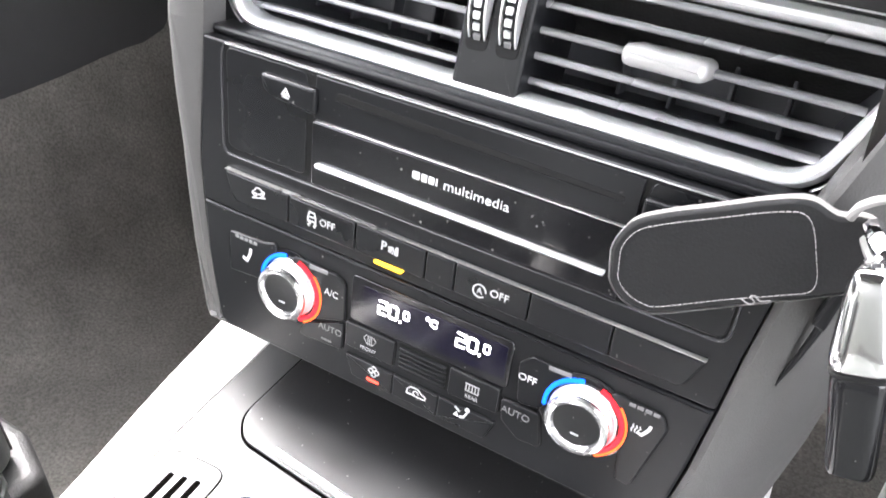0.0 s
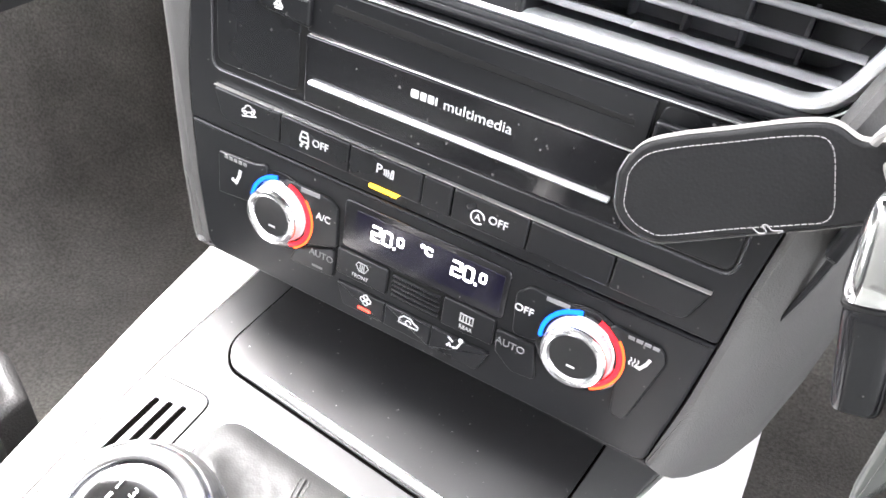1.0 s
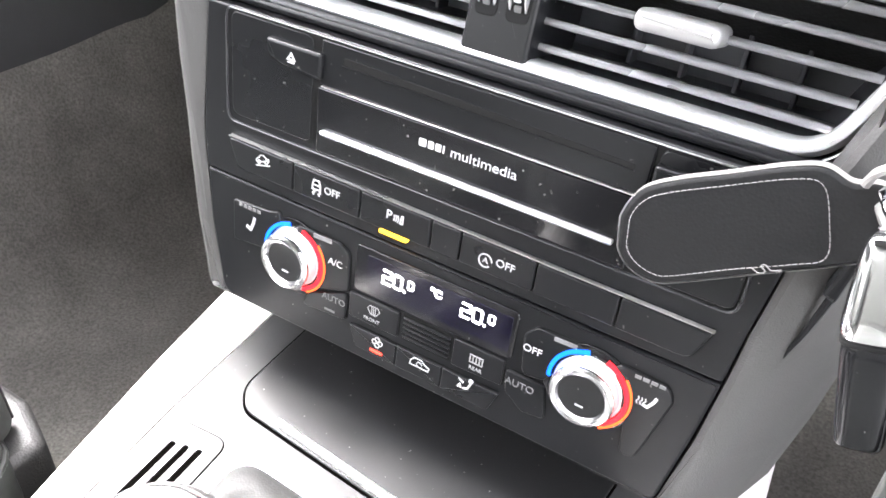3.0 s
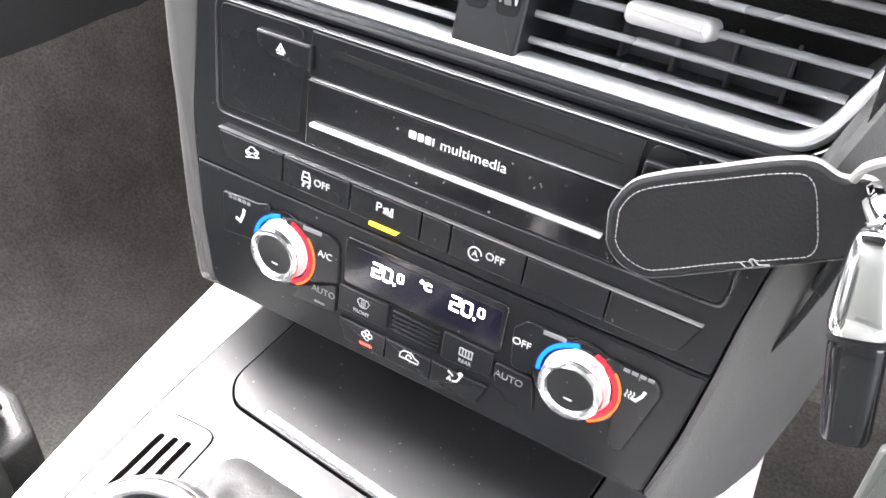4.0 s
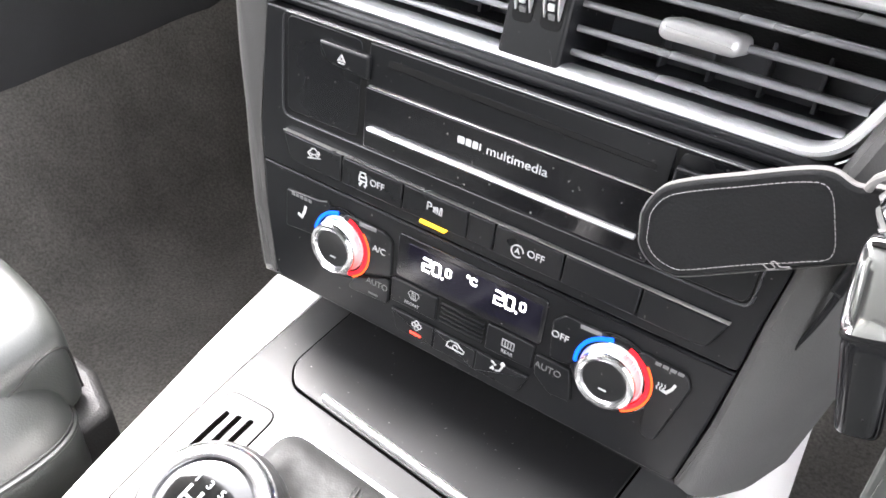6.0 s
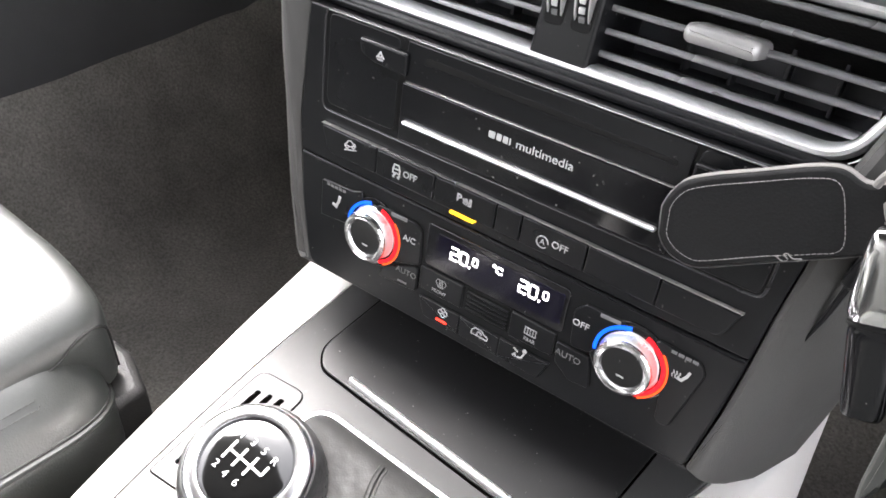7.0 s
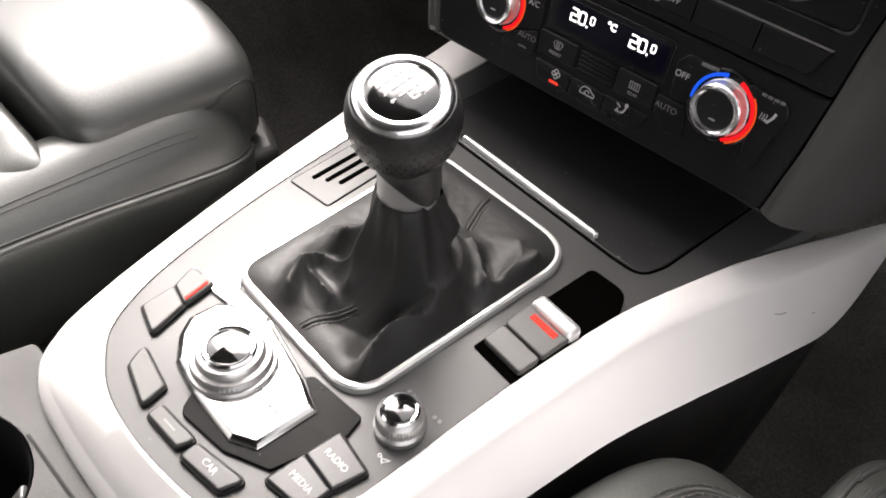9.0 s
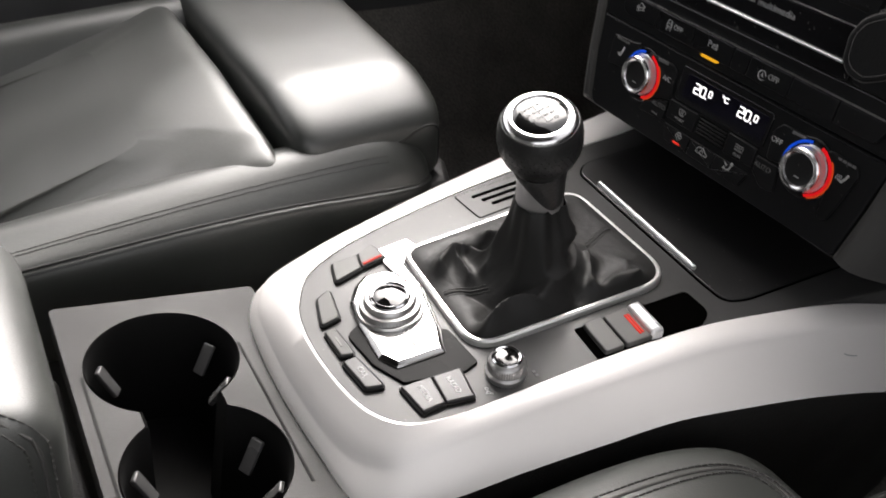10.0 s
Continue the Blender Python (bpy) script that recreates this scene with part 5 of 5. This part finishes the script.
# ---- seats ----
def seat(name, m, label):
    t = thing(name, m, label, "car seat")
    # local: x towards the console, y ahead, z up

    def front(p):
        q = p.copy()
        q.y += 0.06 * min(0.25, max(0, -0.03 - p.x)) * (1 if p.y > -0.15 else 0)
        if p.z < -0.047:
            q.z = -0.047 + (p.z + 0.047) * (1 - 0.6 * min(1.0, max(0.0, (p.x + 0.10) / 0.10)))
        q.z -= 0.22 * max(0, p.x + 0.02)
        return q
    cx, cy, cz, sx, sy, sz, e1, e2 = -0.165, -0.138, -0.047, 0.207, 0.069, 0.049, 0.26, 0.22
    front_part = part("front_cushion", puff(cx, cy, cz, sx, sy, sz, e1, e2, 88, 40, front), LEATHER, t)

    def on_cushion(a, b, grow=1.0):
        f = lambda v, e: math.copysign(abs(v) ** e, v)
        a, b = radians(a), radians(b)
        return front(Vector((cx + sx * grow * f(math.cos(a), e1) * f(math.cos(b), e2), cy + sy * grow * f(math.cos(a), e1) * f(math.sin(b), e2), cz + sz * grow * f(math.sin(a), e1))))
    seam = [on_cushion(a, g) for a, g in ((0.5, -1.6), (1, -0.6), (2.5, 0.0), (5, 0.5), (9, 2), (12, 5), (12.5, 10), (10, 17), (6, 24), (1.5, 30), (-3, 35), (-10, 40), (-24, 44))]
    part("side_seam", tube(curve3(seam, 6), 0.0010), DASH, t)

    def sink(p):
        q = p.copy()
        q.z -= 0.26 * max(0, -0.22 - p.y) + 0.25 * max(0, p.x + 0.03)
        q.z += 0.004 * noise.noise((p.x * 11, p.y * 9, 3)) + 0.003 * noise.noise((p.x * 25, p.y * 14, 8)) + 0.0016 * noise.noise((p.x * 46 + p.y * 20, p.y * 16, 4))
        back = min(1.0, max(0.0, (-0.25 - p.y) / 0.16)) ** 1.5
        q.z -= 0.014 * back * math.exp(-((p.x + 0.004) / 0.020) ** 2)
        q.z -= 0.004 * back * math.exp(-((p.x + 0.065 + 0.25 * (p.y + 0.36)) / 0.028) ** 2)
        return q
    part("rear_cushion", puff(-0.116, -0.4185, -0.074, 0.164, 0.206, 0.070, 0.20, 0.08, 128, 56, sink), LEATHER, t)

    # side bolsters, crest and piping line along their length
    stations = [(-0.72, -0.060, -0.060), (-0.60, -0.052, -0.050), (-0.50, -0.046, -0.052), (-0.42, -0.041, -0.053), (-0.36, -0.037, -0.053), (-0.29, -0.033, -0.053), (-0.22, -0.030, -0.056), (-0.16, -0.028, -0.062), (-0.13, -0.030, -0.065), (-0.09, -0.036, -0.068)]
    run = [Vector(q) for q in stations]
    fine = curve3(run, 7)

    def bolster(mirror, raise_by):
        rings, pipe, twin = [], [], ([], [])
        for st in fine:
            y, c, p = st
            prof = [(-0.050, c - 0.075), (-0.022, c - 0.050), (-0.004, c - 0.022), (0.010, c - 0.006), (0.026, c), (0.042, c - 0.002), (0.058, (c + p) * 0.5 + 0.0015), (0.068, p + 0.0040), (0.0725, p - 0.006), (0.0725, p - 0.026), (0.066, -0.13), (0.0, -0.14)]
            full = curve3([(a, y, z) for a, z in prof], 5)
            f = max(0.02, 1 - max(0.0, (y + 0.145) / 0.0555) ** 3.2) ** 0.5
            out = []
            for v in full:
                v = Vector((0.034 + (v.x - 0.034) * f, v.y, -0.075 + (v.z + 0.075) * f ** 0.7))
                if mirror:
                    v.x = -0.234 - v.x
                    v.z += raise_by
                out.append(v)
            rings.append(out)
            lift = Vector((0.0008 if mirror else -0.0008, 0, -0.0008))
            pipe.append(out[36] + lift)
            for k, idx in enumerate((28, 29)):
                twin[k].append(out[idx] + Vector((0, 0, 0.0002)))
        bm = bmesh.new()
        loft(bm, rings, cap0=True, cap1=True)
        b = part("side_bolster", bm, LEATHER, t, sharp=70)
        part("piping", tube(pipe, 0.0021), LEATHER, b)
        # dark tubes above and below the piping stand for its shadow
        part("seam_line", tube([v + Vector((0.0010 if mirror else -0.0010, 0, 0.0030)) for v in pipe], 0.0009), DASH, b)
        part("seam_line", tube([v + Vector((0, 0, -0.0026)) for v in pipe], 0.0012), DASH, b)
        n = len(twin[0]) - 8
        for k in (0, 1):
            bend = [twin[k][n - 1].lerp(rings[n + 2][20], q) for q in (0.35, 0.8)] if not mirror else []
            part("stitching", stitches(twin[k][:n] + bend, None, 0.0036, 0.0003), DARKTHREAD, b)
        return b
    bolster(False, 0.0)
    bolster(True, 0.022)
    part("seat_base", plate(box2(-0.36, -0.66, 0.060, -0.10, 0.03), -0.30, -0.100, 0.01), LEATHER, t)
    part("end_cap", plate(rounded([(-0.030, -0.16), (0.052, -0.16), (0.054, -0.074), (0.020, -0.060), (-0.030, -0.060)], 0.008), -0.20, -0.078, 0.006), DASH, t, "black plastic seat end cap")
    return t


seat("passenger_seat", pose(-0.240, 0.0, 0.445), "black leather passenger seat with padded side bolster")


def driver_bolster():
    t = thing("driver_seat", W, "black leather driver seat with double stitched bolster", "car seat")
    bol = part("side_bolster", puff(0.180, -0.320, 0.355, 0.066, 0.246, 0.058, 0.6, 0.55, 64, 40), LEATHER, t)
    part("front_cushion", puff(0.421, -0.264, 0.352, 0.222, 0.258, 0.052, 0.22, 0.14, 88, 40, lambda p: Vector((p.x, p.y, p.z + 0.04 * max(0, p.x - 0.25) - 0.10 * max(0, p.y + 0.05)))), LEATHER, t, "padded leather front cushion")
    part("seat_base", plate(box2(0.165, -0.80, 0.62, -0.16, 0.03), 0.12, 0.34, 0.01), DASH, t)
    def seam(d, lift):
        return drape([bol], [(0.141 + d, -0.50), (0.141 + d, -0.30), (0.143 + d, -0.20), (0.153 + d * 0.8, -0.120), (0.176, -0.093 - d), (0.202 - d * 0.8, -0.109), (0.216 - d, -0.16)], lift)
    for d in (0.0, 0.008):
        part("stitching", stitches(seam(d, 0.0002), None, 0.0042, 0.0006), DARKTHREAD, t)
    part("seam", tube(seam(0.004, -0.0002), 0.0011), DARKTHREAD, t)
    def edge(a, b, grow=1.0):
        f = lambda v, e: math.copysign(abs(v) ** e, v)
        a, b = radians(a), radians(b)
        p = Vector((0.421 + 0.222 * grow * f(math.cos(a), 0.22) * f(math.cos(b), 0.14), -0.264 + 0.258 * grow * f(math.cos(a), 0.22) * f(math.sin(b), 0.14), 0.352 + 0.052 * grow * f(math.sin(a), 0.22)))
        return Vector((p.x, p.y, p.z + 0.04 * max(0, p.x - 0.25) - 0.10 * max(0, p.y + 0.05)))
    part("cushion_piping", tube(curve3([edge(42, g) for g in (190, 175, 160, 148, 140, 135, 130, 122, 110, 95)], 6), 0.0018), LEATHER, t)
    part("cushion_seam", tube(curve3([edge(30, g) for g in (190, 175, 160, 148, 140, 135, 130, 122, 110, 95)], 6), 0.0012), DARKTHREAD, t)


driver_bolster()

# ---- key and leather fob ----
def car_key():
    t = thing("car_key", MF, "black and chrome car key pushed into the dashboard slot", "car key")
    lean = Matrix.Translation((0.1462, -0.027, 0.056)) @ Matrix.Rotation(radians(-14), 4, "Y")
    def taper(k):
        def bend(p):
            return lean @ Vector((p.x * (1 + k * p.z), p.y * (1 + 0.4 * k * p.z), p.z))
        return bend
    part("handle", puff(0, 0, -0.0230, 0.0077, 0.0060, 0.0168, 0.22, 0.5, 48, 32, taper(4)), GLOSS, t, "gloss black key handle")
    part("chrome_end", puff(0.0, 0, 0.0085, 0.0080, 0.0068, 0.0155, 0.40, 0.5, 40, 28, taper(-17)), CHROME, t, "polished chrome key end")
    part("joint", puff(0.0, 0, -0.0066, 0.0082, 0.0064, 0.0012, 0.6, 0.5, 40, 10, taper(4)), PIT, t)
    for k, (r, dz) in enumerate(((0.0026, 0.0), (0.0020, -0.0040))):
        part("key_ring", tube(curve3([face(0.1375, 0.0845 + dz, 0.0160), face(0.1395, 0.0834 + dz, 0.021), face(0.1430, 0.0812 + dz, 0.024), face(0.1500, 0.0800 + dz, 0.022)], 6), r), BUTTON_SILVER if k else CHROME, t)
    part("ring_loop", tube(curve3([face(0.1318, 0.0836, 0.0130), face(0.1326, 0.0868, 0.0138), (0.1340, -0.0142, 0.0890), (0.1379, -0.0146, 0.0918), (0.1450, -0.0140, 0.0930)], 8), 0.0013), EDGE, t, "pale leather loop")


def key_fob():
    t = thing("key_fob", MF, "black stitched leather key fob resting against the fascia", "key fob")
    def smooth(pts, n=5):
        q = curve3([(*p, 0) for p in pts + pts[:3]], n)[n:-n * 2]
        return [(v.x, v.y) for v in q[:len(pts) * n]]
    out = smooth([(0.0714, 0.0500), (0.0730, 0.0400), (0.0785, 0.0340), (0.0865, 0.0326), (0.0930, 0.0350), (0.1146, 0.0477), (0.1300, 0.0566), (0.1410, 0.0640), (0.1428, 0.0705), (0.1400, 0.0815), (0.1355, 0.0845), (0.1290, 0.0828), (0.1215, 0.0848), (0.1130, 0.0822), (0.0980, 0.0745), (0.0847, 0.0677), (0.0755, 0.0610)])
    part("flap", plate(out, 0.008, 0.0125, 0.0014, face), FOB, t)
    seam = smooth([(0.0746, 0.0510), (0.0757, 0.0420), (0.0800, 0.0372), (0.0865, 0.0356), (0.0915, 0.0372), (0.1082, 0.0470), (0.1230, 0.0550), (0.1300, 0.0600), (0.1275, 0.0700), (0.1225, 0.0800), (0.1150, 0.0792), (0.0980, 0.0708), (0.0840, 0.0635), (0.0775, 0.0585)], 8)
    bm = bmesh.new()
    stitches([face(*p, 0.0126) for p in seam + seam[:1]], bm, 0.0018, 0.00015, False)
    part("stitching", bm, THREAD, t, "pale stitching")
    loop = [(0.1128, 0.0497), (0.1150, 0.0488), (0.1166, 0.0500), (0.1150, 0.0512), (0.1160, 0.0520), (0.1180, 0.0510), (0.1205, 0.0522), (0.1196, 0.0508)]
    part("loose_thread", tube(curve3([face(*p, 0.0130) for p in loop], 5), 0.0002), THREAD, t, "loose pale thread")
    part("raw_edge", band(out, [(0.0001, 0.0086), (0.0004, 0.009), (0.0004, 0.0116), (0.0001, 0.012)], face), EDGE, t, "pale raw leather edge")
    tag = rounded([(0.1650, -0.0110), (0.1636, 0.0005), (0.1632, 0.0255), (0.1750, 0.0440), (0.1850, 0.0420), (0.1702, 0.0080)], 0.0012, 4)
    strap = part("strap", plate(tag, 0.0355, 0.0385, 0.001, face), LEATHER, t, "grey leather strap end")
    part("stitching", stitches([face(*p, 0.0387) for p in ((0.1652, -0.0060), (0.1658, 0.0010), (0.1664, 0.0250))], None, 0.0019, 0.00022, False), DARKTHREAD, strap)


car_key()
key_fob()
